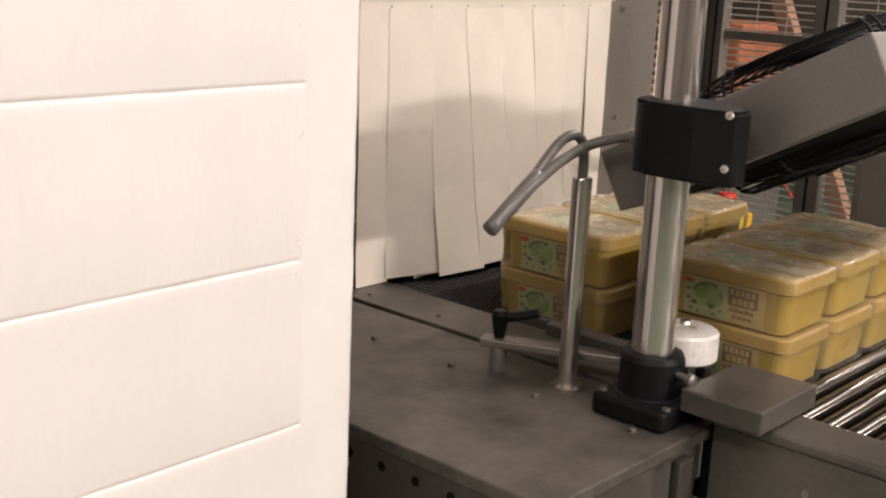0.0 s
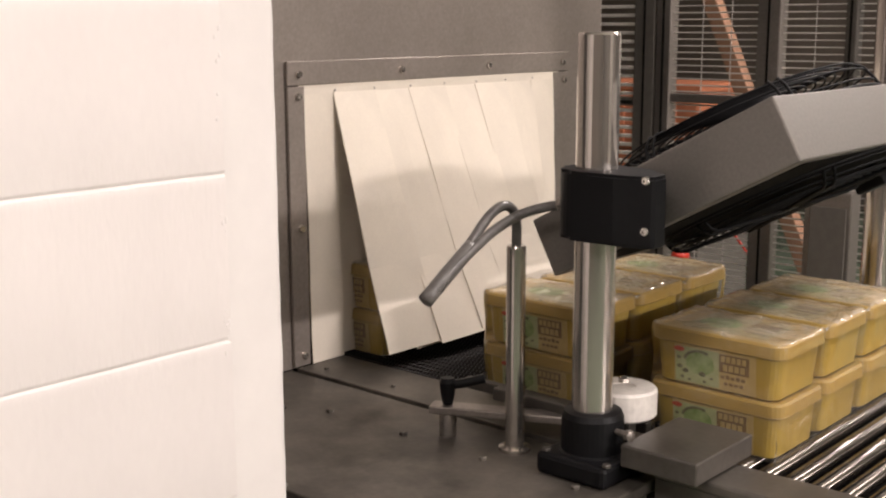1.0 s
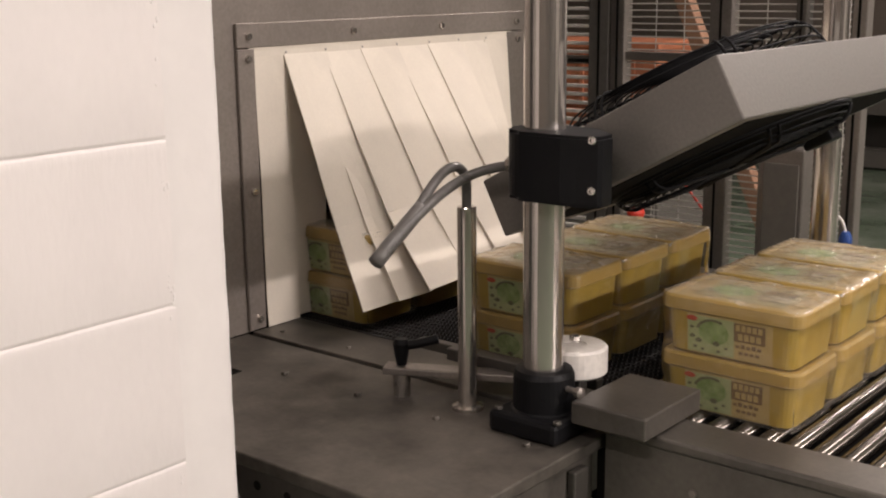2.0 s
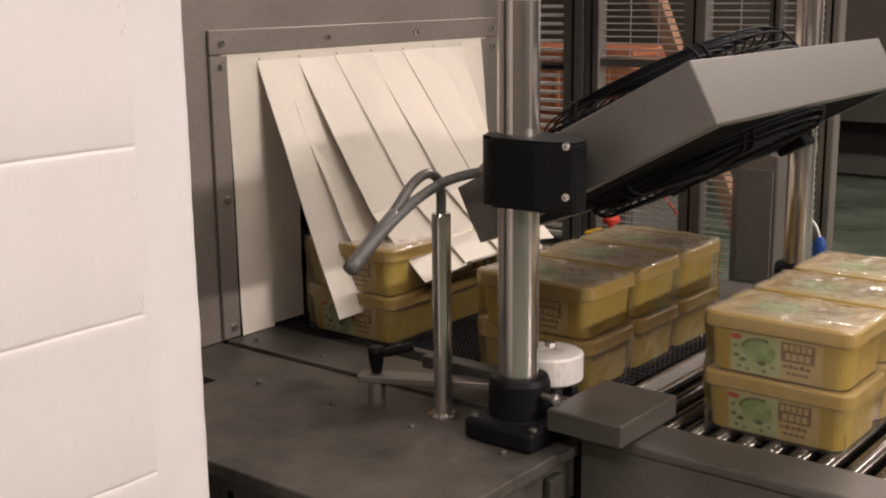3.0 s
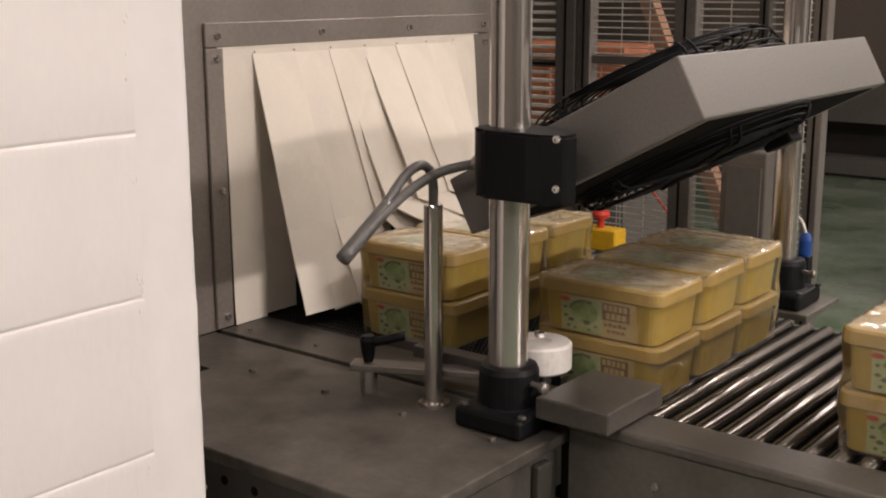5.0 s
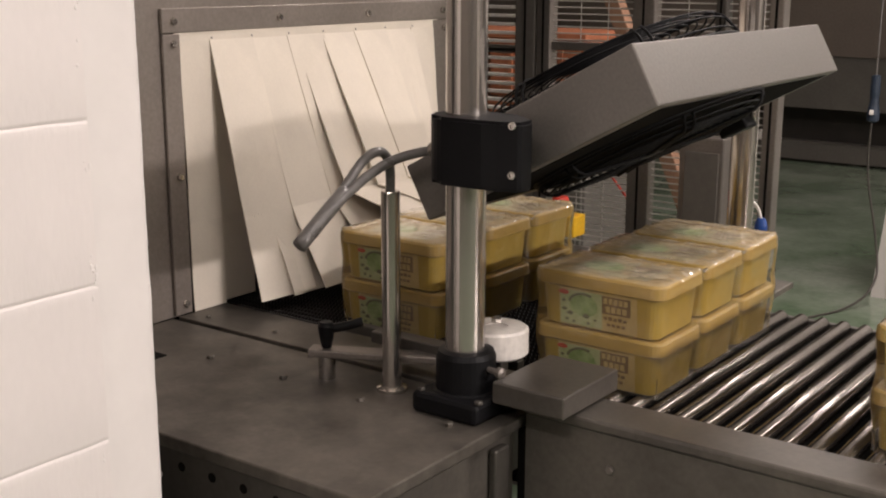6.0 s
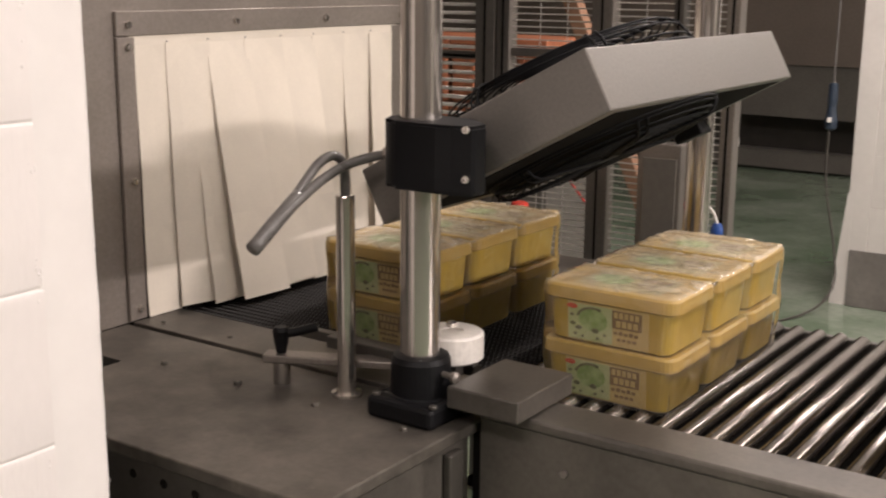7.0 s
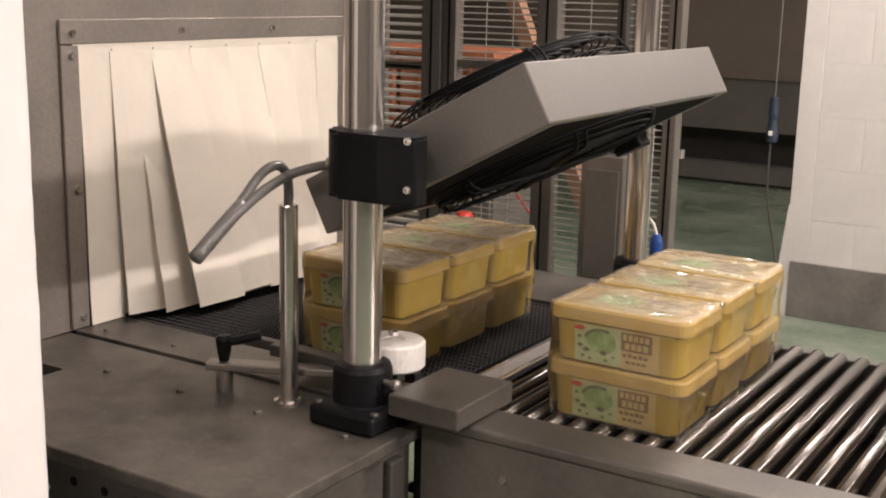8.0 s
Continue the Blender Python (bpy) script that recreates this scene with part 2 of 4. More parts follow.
# ---- setting ----
def build_setting():
    floor = part("floor", box(-9, -6, -0.05, 9.1, 14, 0.0), M_FLOOR)
    tagged(floor, "glossy green painted factory floor with scuffs", "floor", kind="structure")
    ceiling = part("ceiling", box(-9, -6, 4.0, 9.1, 14, 4.1), M_CONCRETE)
    tagged(ceiling, "plain cream factory ceiling", "ceiling", kind="structure")
    for name, b in (("wall_west", (-9.1, -6, 0, -9, 14, 4)), 
                    ("wall_south", (-9, -6.1, 0, 9.1, -6, 4)), ("wall_north", (-9, 14, 0, 9.1, 14.1, 4))):
        tagged(part(name, box(*b), M_BROWN), "plain brown-grey factory wall", "wall", kind="structure")
    # the white stretch is unseen, added to give the chrome poles a bright reflection
    for name, b, mat in (("wall_east", (9.0, -6, 0, 9.1, 0.9, 4), M_BROWN), ("wall_white", (9.0, 0.9, 0, 9.1, 4.4, 4), M_WALL), ("wall_far", (9.0, 4.4, 0, 9.1, 14, 4), M_BROWN)):
        tagged(part(name, box(*b), mat), "plain painted wall added out of view", "wall", kind="structure")


def build_lamp_fittings():
    """The long ceiling fittings that carry the lamps."""
    for x, y, w, d in ((2.4, 0.4, 0.22, 2.7), (1.6, -2.6, 2.7, 0.22), (2.3, 7.7, 0.22, 5.5), (0.7, 2.7, 2.1, 0.22)):
        lamp = thing("ceiling_light", pose(x, y, 3.47), "long white ceiling light fitting under the factory roof", "ceiling light", "ceiling lights")
        part("housing", box(-w / 2, -d / 2, 0.0, w / 2, d / 2, 0.09, 0.012), M_WHITE, lamp)
        for s in (-1, 1):
            if w > d:
                part("hanger", tube([(s * w * 0.35, 0, 0.09), (s * w * 0.35, 0, 0.53)], 0.006), M_STEEL, lamp)
            else:
                part("hanger", tube([(0, s * d * 0.35, 0.09), (0, s * d * 0.35, 0.53)], 0.006), M_STEEL, lamp)


    flood = thing("flood_light", pose(8.24, 0.5, 3.33, 0, 17, 0), "wide flood light fitting hung under the factory roof", "flood light")
    part("housing", box(0.0, -0.70, -0.18, 0.10, 0.70, 0.18, 0.012), M_WHITE, flood)
    for y in (-0.5, 0.5):
        part("bracket", box(0.03, y - 0.02, 0.175, 0.06, y + 0.02, 0.72, 0.003), M_STEEL, flood)


# ---- tunnel and its curtain ----
def build_tunnel():
    tunnel = thing("shrink_tunnel", pose(0, 0, 0), "grey stainless shrink wrapping tunnel with a curtained exit", "machine")
    y0, y1, z1 = -0.004, 0.712, 1.352
    for b in ((-0.03, -0.60, TOP + 0.001, -0.004, y0, 2.15), (-0.03, y1, TOP - 0.5, -0.004, 0.875, 2.15), (-0.03, y0, z1, -0.004, y1, 2.15)):
        part("front_panel", box(*b), M_TUNNEL, tunnel, "brushed stainless front panel")
    bm = bmesh.new()
    add_box(bm, -1.6, -0.60, 0.35, -0.032, -0.58, 2.15)
    add_box(bm, -1.6, 0.835, 0.35, -0.032, 0.855, 2.15)
    add_box(bm, -1.6, -0.58, 2.13, -0.032, 0.835, 2.15)
    add_box(bm, -1.62, -0.60, 0.35, -1.60, 0.855, 2.15)
    part("casing", bm, M_DARKSTEEL, tunnel)
    # near-black boxes round the exit stand in for the shade inside the tunnel
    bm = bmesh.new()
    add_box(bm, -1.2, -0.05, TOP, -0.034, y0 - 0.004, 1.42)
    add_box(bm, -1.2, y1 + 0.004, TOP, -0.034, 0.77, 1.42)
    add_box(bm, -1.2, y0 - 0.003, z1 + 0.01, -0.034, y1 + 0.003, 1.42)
    part("chamber_lining", bm, M_SHADE, tunnel)
    for nm, b in (("frame_strip", (-0.003, -0.029, 1.354, 0.004, 0.744, 1.393)),
                  ("frame_strip", (-0.003, -0.029, TOP + 0.004, 0.004, 0.007, 1.352)),
                  ("frame_strip", (-0.003, 0.694, TOP + 0.004, 0.004, 0.744, 1.352))):
        part(nm, box(*b, 0.0012, 1), M_TUNNEL, tunnel, "bolted stainless frame strip")
    spots = [(-0.006, 1.372), (0.237, 1.372), (0.48, 1.372), (0.722, 1.372), (-0.008, 1.336), (-0.008, 1.119), (-0.008, 0.902),
             (0.727, 1.336), (0.727, 1.119), (0.727, 0.902)]
    for y, z in spots:
        part("bolt", bolt_head(pose(0.004, y, z, 0, 90, 0), 0.0065, 0.006), M_CHROME, tunnel)
    for x in (-1.5, -0.1):
        for y in (-0.55, 0.80):
            part("leg", box(x - 0.03, y - 0.03, 0.0, x + 0.03, y + 0.03, 0.35, 0.003), M_DARKSTEEL, tunnel)
    return tunnel


STRIP_EDGES = [0.0105, 0.076, 0.169, 0.261, 0.353, 0.445, 0.534, 0.621, 0.690]
TWIST = [0.0, 0.038, 0.018, 0.0, -0.004, -0.020, -0.045, -0.02]
HINGE = 1.338
UPPER, LOWER = 0.300, 0.153


def sheet(y0, y1, z0, z1, thick, cols=4, rows=10, wave=0.0015, seed=0, twist=0.0, above=0.0):
    """A thin cloth strip with a slight unevenness; twist turns one edge outward more the lower it hangs."""
    bm = bmesh.new()
    layers = []
    for side in (0, 1):
        grid = []
        for r in range(rows + 1):
            row = []
            for c in range(cols + 1):
                y, z = y0 + (y1 - y0) * c / cols, z0 + (z1 - z0) * r / rows
                x = wave * noise.noise((y * 14 + seed, z * 9, seed * 3.1)) * 4 * math.sin(math.pi * r / rows) + side * thick
                x += twist * (2 * c / cols - 1) * (above + z1 - z)
                row.append(bm.verts.new((x, y, z)))
            grid.append(row)
        layers.append(grid)
        for r in range(rows):
            for c in range(cols):
                bm.faces.new((grid[r][c], grid[r][c + 1], grid[r + 1][c + 1], grid[r + 1][c]))
    a, b = layers
    rim = [(0, c) for c in range(cols)] + [(r, cols) for r in range(rows)] + [(rows, c) for c in range(cols, 0, -1)] + [(r, 0) for r in range(rows, 0, -1)]
    for p, q in zip(rim, rim[1:] + rim[:1]):
        bm.faces.new((a[p[0]][p[1]], a[q[0]][q[1]], b[q[0]][q[1]], b[p[0]][p[1]]))
    return bm


def build_curtain():
    curtain = thing("strip_curtain", pose(0, 0, HINGE), "cream heat-resistant strip curtain hanging in the tunnel exit", "curtain")
    part("header", sheet(-0.003, 0.710, 0.0, 0.030, 0.002, 20, 3, 0.0005, 3), M_CURTAIN, curtain, "uncut top band of the curtain")
    # flat dark discs paint the shade of the small holes ending each slit
    for y in STRIP_EDGES[1:-1]:
        part("slit_hole", lathe([(0.0008, 0.0002), (0.0018, 0.0002), (0.0018, 0.0)], 10, pose(0.0036, y, 0.005, 0, 90, 0)), M_SKIRT, curtain)
    for k in range(8):
        y = 0.5 * (STRIP_EDGES[k] + STRIP_EDGES[k + 1])
        half = 0.5 * (STRIP_EDGES[k + 1] - STRIP_EDGES[k]) + 0.0035
        upper = part("strip", sheet(-half, half, -UPPER, 0.001, 0.002, 4, 12, 0.0006, k, TWIST[k]), M_CURTAIN, curtain)
        upper.matrix_basis = pose(0.0012 * (k % 2), y, 0)
        lower = part("strip_end", sheet(-half, half, -LOWER + 0.006 * (k % 2), 0.0, 0.002, 4, 12, 0.0008, k + 20, TWIST[k], UPPER), M_CURTAIN, upper)
        lower.matrix_basis = pose(0, 0, -UPPER)
        STRIPS.append((upper, lower, y))
    for k in range(7):
        y, half = STRIP_EDGES[k + 1] + (0.016, 0, 0, -0.030, 0, 0, 0)[k], 0.072 if k == 0 else 0.044
        upper = part("back_strip", sheet(-half, half, -UPPER, 0.001, 0.002, 4, 12, 0.0016, k + 40), M_CURTAIN, curtain)
        upper.matrix_basis = pose(-0.006, y, 0)
        lower = part("strip_end", sheet(-half, half, -LOWER, 0.0, 0.002, 4, 12, 0.0016, k + 60), M_CURTAIN, upper)
        lower.matrix_basis = pose(0, 0, -UPPER)
        BACK_STRIPS.append((upper, lower, y))
    return curtain


STRIPS, BACK_STRIPS = [], []


# ---- table and conveyor ----
def build_table():
    table = thing("machine_table", pose(0, 0, 0), "worn grey steel machine table before the tunnel exit", "machine table")
    part("table_top", box(-0.003, -0.383, TOP - 0.018, 0.712, -0.031, TOP, 0.0025), M_TABLE, table, "worn and stained steel top plate")
    part("left_top", box(-0.55, -0.383, TOP - 0.018, -0.034, -0.062, TOP, 0.002), M_TABLE, table)
    part("edge_strip", box(0.006, -0.027, TOP - 0.010, 0.64, 0.080, TOP + 0.004, 0.0015), M_TABLE, table, "flat steel strip beside the belt")
    # black strip paints the shade down in the groove
    part("groove", box(-0.002, -0.031, TOP - 0.016, 0.64, -0.0272, TOP - 0.006), M_SHADE, table)
    part("end_panel", box(0.694, -0.381, 0.12, 0.7102, -0.176, TOP - 0.0185), M_PANEL, table)
    part("end_panel", box(0.686, -0.170, 0.12, 0.700, -0.06, TOP - 0.0195), M_PANEL, table)
    part("corner_post", box(0.701, -0.120, 0.12, 0.713, -0.088, TOP - 0.03, 0.003), M_DARKSTEEL, table)
    bm = box(-0.5, -0.380, 0.60, 0.691, -0.374, TOP - 0.0185)
    part("front_panel", bm, M_DARKSTEEL, table, "dark perforated front panel")
    # flat black discs paint the shade of the perforations
    for i in range(12):
        part("hole", lathe([(0.001, 0.0009), (0.0062, 0.0009), (0.0062, 0)], 12, pose(0.30 + i * 0.055, -0.3802, 0.842, 90, 0, 0)), M_SHADE, table)
    for x, y in ((0.205, -0.139), (0.357, -0.140), (0.504, -0.142), (0.655, -0.144)):
        part("bolt", bolt_head(pose(x, y, TOP), 0.006, 0.005), M_TABLE, table)
    for x, y in ((0.05, 0.000), (0.20, 0.004)):
        part("bolt", bolt_head(pose(x, y, TOP + 0.005), 0.004, 0.003), M_TABLE, table)
    # flat black plate paints the shade of the slot on the whole top
    part("slot", box(0.045, -0.209, TOP, 0.142, -0.170, TOP + 0.0012), M_SHADE, table)
    for x in (-0.5, 0.64):
        for y in (-0.35, 0.30):
            part("leg", box(x - 0.03, y - 0.03, 0, x + 0.03, y + 0.03, 0.86 if y < 0 else 0.78, 0.003), M_DARKSTEEL, table)
    # the dark drive below the edge of the table
    hose = thing("drive_hose", pose(0, 0, 0), "black hose looped under the machine table", "hose")
    part("hose", tube(spline([(0.02, -0.40, 0.62), (0.20, -0.42, 0.76), (0.34, -0.43, 0.80), (0.42, -0.42, 0.74), (0.40, -0.41, 0.62), (0.30, -0.40, 0.2), (0.3, -0.40, 0.02)]), 0.017, 10), M_BLACK, hose, smooth=True)
    return table


def build_belt():
    belt = thing("mesh_belt", pose(0, 0, 0), "dark metal mesh belt coming out of the tunnel", "conveyor belt")
    # black bed stands in for the shade under the open belt
    part("bed", box(-1.1, 0.081, TOP - 0.05, 0.655, 0.632, TOP - 0.012), M_SHADE, belt)
    verts, faces = [], []
    x0, x1, ya, yb = -0.25, 0.652, 0.083, 0.630
    rows = 113
    # cross wires with a zigzag, as a woven belt has
    for r in range(rows):
        x = x0 + (x1 - x0) * r / rows
        n = 68
        for i in range(n):
            y = ya + (yb - ya) * i / n
            dy = (yb - ya) / n
            s = 0.0022 if i % 2 else -0.0022
            base = len(verts)
            for (px, py) in ((x + s, y), (x - s, y + dy)):
                for (ox, oz) in ((-0.0013, 0), (0, 0.0016), (0.0013, 0)):
                    verts.append((px + ox, py, TOP - 0.004 + oz))
            faces.append((base, base + 1, base + 4, base + 3))
            faces.append((base + 1, base + 2, base + 5, base + 4))
    me = bpy.data.meshes.new("belt_wire")
    me.from_pydata(verts, [], faces)
    me.materials.append(M_BELT)
    ob = new("belt_wire", me)
    ob.parent = belt
    ob["kind"] = "stuff"
    part("nose_roller", lathe([(0.012, 0.085), (0.012, 0.628)], 16, pose(0.657, 0, TOP - 0.017) @ pose(0, 0, 0, -90, 0, 0) ), M_CHROME, belt)
    for i in range(78):
        part("transfer_finger", box(0.664, 0.088 + i * 0.0069, TOP - 0.009, 0.688, 0.0905 + i * 0.0069, TOP - 0.003, 0.0006, 1), M_GALV, belt)
    part("end_bar", box(0.690, 0.086, TOP - 0.014, 0.700, 0.628, TOP - 0.003, 0.002), M_CHROME, belt)
    return belt


ROLLER_PITCH, ROLLER_R = 0.0362, 0.0120


def build_conveyor():
    conv = thing("roller_conveyor", pose(0, 0, 0), "steel roller conveyor taking the wrapped packs away", "conveyor")
    part("side_plate", box(0.716, -0.060, TOP + 0.004, 2.2, 0.020, TOP + 0.020, 0.004), M_PANEL, conv, "flat steel plate along the rollers")
    part("side_panel", box(0.718, -0.057, 0.50, 2.2, -0.047, TOP + 0.0035), M_PANEL, conv, "grey steel side panel")
    part("far_rail", box(0.640, 0.640, 0.70, 2.2, 0.652, TOP - 0.012, 0.002), M_DARKSTEEL, conv)
    # black plate added in the gap, standing in for the shade behind it
    part("end_plate", box(0.699, -0.046, 0.12, 0.717, 0.020, 0.862), M_SHADE, conv)
    # black sheet stands in for the shade under the rollers
    part("under_tray", box(0.64, 0.024, 0.74, 2.2, 0.638, 0.75), M_SHADE, conv)
    part("inner_rail", box(0.74, 0.012, 0.75, 2.2, 0.019, TOP + 0.0035), M_GREYP, conv)
    mesh = mesh_of(lathe([(ROLLER_R * 0.5, 0), (ROLLER_R, 0.004), (ROLLER_R, 0.600), (ROLLER_R * 0.5, 0.604)], 20), "roller", M_ROLLER, True)
    for i in range(1, 42):
        x = 0.985 + (i - 8) * ROLLER_PITCH
        ob = new("roller", mesh)
        ob.parent = conv
        ob.matrix_basis = pose(x, 0.033, TOP - ROLLER_R, -90, 0, 0) @ pose(0, 0, 0, 0, 0, i * 37)
    for x in (0.845, 1.35, 1.9):
        part("bolt", bolt_head(pose(x, -0.057, 0.838, 90, 0, 0), 0.006, 0.005), M_STEEL, conv)
    for x in (0.80, 2.1):
        for y in (0.0, 0.65):
            part("leg", box(x - 0.025, y - 0.02, 0, x + 0.025, y + 0.015, 0.74, 0.003), M_DARKSTEEL, conv)
    far = thing("side_table", pose(0, 0, 0), "grey steel side plate beyond the mesh belt", "machine table")
    part("plate", box(0.0, 0.634, TOP - 0.012, 0.632, 0.853, TOP, 0.002), M_TABLE, far)
    part("pole_foot", box(0.634, 0.670, TOP - 0.012, 0.752, 0.83, TOP, 0.002), M_TABLE, far)
    for x in (0.05, 0.55):
        part("leg", box(x, 0.79, 0, x + 0.05, 0.84, TOP - 0.012, 0.003), M_DARKSTEEL, far)
    part("front_skirt", box(0.0, 0.841, 0.60, 0.630, 0.849, TOP - 0.0125), M_DARKSTEEL, far)
    cover = thing("steel_cover", pose(0, 0, 0), "small stainless cover box on the conveyor's edge", "cover box")
    part("cover", box(0.690, -0.097, 0.9045, 0.798, 0.046, 0.934, 0.0025, 2), M_PANEL, cover)
    part("mounting_strip", box(0.722, -0.056, 0.9005, 0.790, 0.018, 0.9045), M_DARKSTEEL, cover)
    return conv


# ---- fan on its poles ----
def build_pole(name, x, y, top, label, r=0.0265):
    pole = thing(name, pose(x, y, TOP), label, "pole", "fan poles")
    part("base_plate", box(-0.050, -0.054, 0.0, 0.056, 0.054, 0.030, 0.007), M_BLACK, pole)
    part("base_collar", lathe([(0.044, 0.030), (0.041, 0.032), (0.040, 0.076), (0.037, 0.083), (0.028, 0.085)], 40, pose(0.002, 0, 0)), M_BLACK, pole, smooth=False)
    for sx in (-1, 1):
        for sy in (-1, 1):
            part("bolt", bolt_head(pose(0.007 + sx * 0.046, sy * 0.044, 0.030), 0.006, 0.004), M_DARKSTEEL, pole)
    part("tube", lathe([(r, 0.08), (r, top - TOP - 0.003), (r - 0.0025, top - TOP)], 40), M_CHROME, pole, "polished steel tube")
    part("clamp_screw", lathe([(0.004, 0), (0.004, 0.024), (0.0075, 0.024), (0.0075, 0.031), (0.003, 0.033)], 10, pose(0.036, -0.004, 0.064, 0, 90, -12)), M_STEEL, pole)
    return pole


BOX_TILT = 28.0
BOX_L, BOX_T = 0.385, 0.082
BOX_Y0, BOX_Y1 = -0.036, 0.600


def guard_wires(sign, parent, cu, cy, radius, h):
    """A round black wire guard over one face of the fan casing: rings on a shallow dish, and spokes in pairs."""
    base = 0.0 if sign > 0 else -BOX_T

    def rise(r):
        k = min(1.0, (radius - r) / (0.12 * radius))
        return h * (1 - (1 - k) ** 2.2)
    radii = [radius, radius * 0.985, radius * 0.95] + [radius * (0.90 - 0.072 * i) for i in range(12)]
    for i, r in enumerate(radii):
        z = base + sign * (0.002 + rise(r))
        ring = [(cu + r * math.cos(math.radians(a)), cy + r * math.sin(math.radians(a)), z) for a in range(0, 360, 10)]
        part("guard_ring", tube(ring, 0.0028 if i == 0 else 0.0016, 6, True), M_WIRE, parent, smooth=True)
    for k in range(6):
        for off in (-0.007, 0.007):
            a = math.radians(k * 60 + 18)
            path = []
            for r in (radius, radius * 0.985, radius * 0.95, radius * 0.88, radius * 0.8, radius * 0.5, radius * 0.10):
                path.append((cu + r * math.cos(a) - off * math.sin(a), cy + r * math.sin(a) + off * math.cos(a), base + sign * (0.005 + rise(r))))
            part("guard_spoke", tube(path, 0.0022, 6), M_WIRE, parent, smooth=True)
    hub = pose(cu, cy, base + sign * (0.004 + rise(0.0)))
    part("guard_hub", lathe([(0.026, -0.002), (0.026, 0.002), (0.010, 0.004)], 24, hub), M_BLACK, parent)


def build_fan():
    fan = thing("cooling_fan", pose(0.842, BOX_Y0, 1.371, 0, -BOX_TILT, 0), "grey cooling fan casing with black wire guards held over the belt", "fan")
    w = BOX_Y1 - BOX_Y0
    part("casing", box(-BOX_L, 0, -BOX_T, 0, w, 0, 0.0025, 2), M_BOX, fan, "grey painted sheet steel casing")
    # flat black sheets on the solid casing stand in for its shaded openings
    part("top_opening", lathe([(0.001, 0.0012), (0.165, 0.0012), (0.165, 0.0)], 48, pose(-0.188, 0.265, 0)), M_SHADE, fan)
    part("bottom_opening", box(-BOX_L + 0.03, 0.03, -BOX_T - 0.0012, -0.012, w - 0.03, -BOX_T), M_SHADE, fan)
    guard_wires(1, fan, -0.197, 0.285, 0.195, 0.041)
    guard_wires(-1, fan, -0.178, 0.285, 0.176, 0.019)
    part("end_bracket", box(-0.185, 0.535, -BOX_T - 0.030, -0.135, 0.58, -BOX_T - 0.001, 0.004), M_BLACK, fan)
    part("bracket_screw", bolt_head(pose(-0.135, 0.568, -BOX_T - 0.014, 0, 90, 0), 0.006, 0.006), M_CHROME, fan)
    part("rear_bar", box(-BOX_L + 0.05, w + 0.0005, -0.05, -BOX_L + 0.09, w + 0.10, -0.03, 0.002), M_DARKSTEEL, fan)
    clamp = thing("pole_clamp", pose(0.6335, -0.078, 1.190), "black plastic pole clamp carrying the fan casing", "clamp", "pole clamps")
    bm = bmesh.new()
    h = 0.086
    outline = []
    for i in range(19):
        a = math.radians(90 + i * 10)
        outline.append((0.045 * math.cos(a), 0.045 * math.sin(a)))
    outline += [(0.055, -0.047), (0.075, -0.042), (0.102, -0.038), (0.106, -0.034), (0.106, -0.012), (0.100, -0.004), (0.060, 0.034)]
    lo = [bm.verts.new((x, y, 0)) for x, y in outline]
    hi = [bm.verts.new((x, y, h)) for x, y in outline]
    for i in range(len(outline)):
        j = (i + 1) % len(outline)
        bm.faces.new((lo[i], lo[j], hi[j], hi[i]))
    bm.faces.new(hi)
    bm.faces.new(lo[::-1])
    bmesh.ops.bevel(bm, geom=[e for e in bm.edges if abs(e.verts[0].co.z - e.verts[1].co.z) < 1e-5], offset=0.004, segments=2, affect="EDGES")
    part("clamp_body", bm, M_BLACK, clamp)
    for z in (0.0215, 0.0815):
        part("screw", lathe([(0.0052, 0), (0.0052, 0.0035), (0.0038, 0.005), (0.0025, 0.005), (0.0025, 0.002)], 14, pose(0.095, -0.0385, z - 0.0, 90, 0, 12)), M_CHROME, clamp)
    return fan


def build_sensor():
    post = thing("sensor_post", pose(0.512, -0.083, TOP), "slim steel post with a grey cable looping out of its top", "post")
    part("flange", lathe([(0.022, 0.0), (0.022, 0.005), (0.015, 0.007)], 24), M_CHROME, post)
    part("tube", lathe([(0.0130, 0.005), (0.0130, 0.282), (0.0120, 0.284)], 28), M_CHROME, post)
    a = spline([(0, 0, 0.275), (0, 0, 0.312), (0, -0.008, 0.332), (0, -0.028, 0.340), (0, -0.058, 0.330), (0.001, -0.098, 0.299), (0.002, -0.138, 0.272), (0.002, -0.176, 0.249)], 6)
    b = spline([(0.009, -0.174, 0.250), (0.010, -0.138, 0.276), (0.011, -0.098, 0.297), (0.012, -0.060, 0.314), (0.016, -0.015, 0.328), (0.040, 0.008, 0.338), (0.078, 0.012, 0.346)], 6)
    part("cable", tube(a, 0.0066, 10), M_CABLE, post, "grey cable", smooth=True)
    part("cable", tube(b, 0.0066, 10), M_CABLE, post, "grey cable", smooth=True)
    part("cable_sleeve", tube(spline([(0.005, -0.098, 0.298), (0.006, -0.140, 0.273), (0.006, -0.186, 0.243)], 5), 0.0098, 12), M_CABLE, post, "thick grey cable sleeve", smooth=True)
    part("gland", lathe([(0.011, 0), (0.011, 0.014), (0.008, 0.016)], 8, pose(0.062, 0.012, 0.343, 0, 76, 0)), M_CHROME, post)
    return post


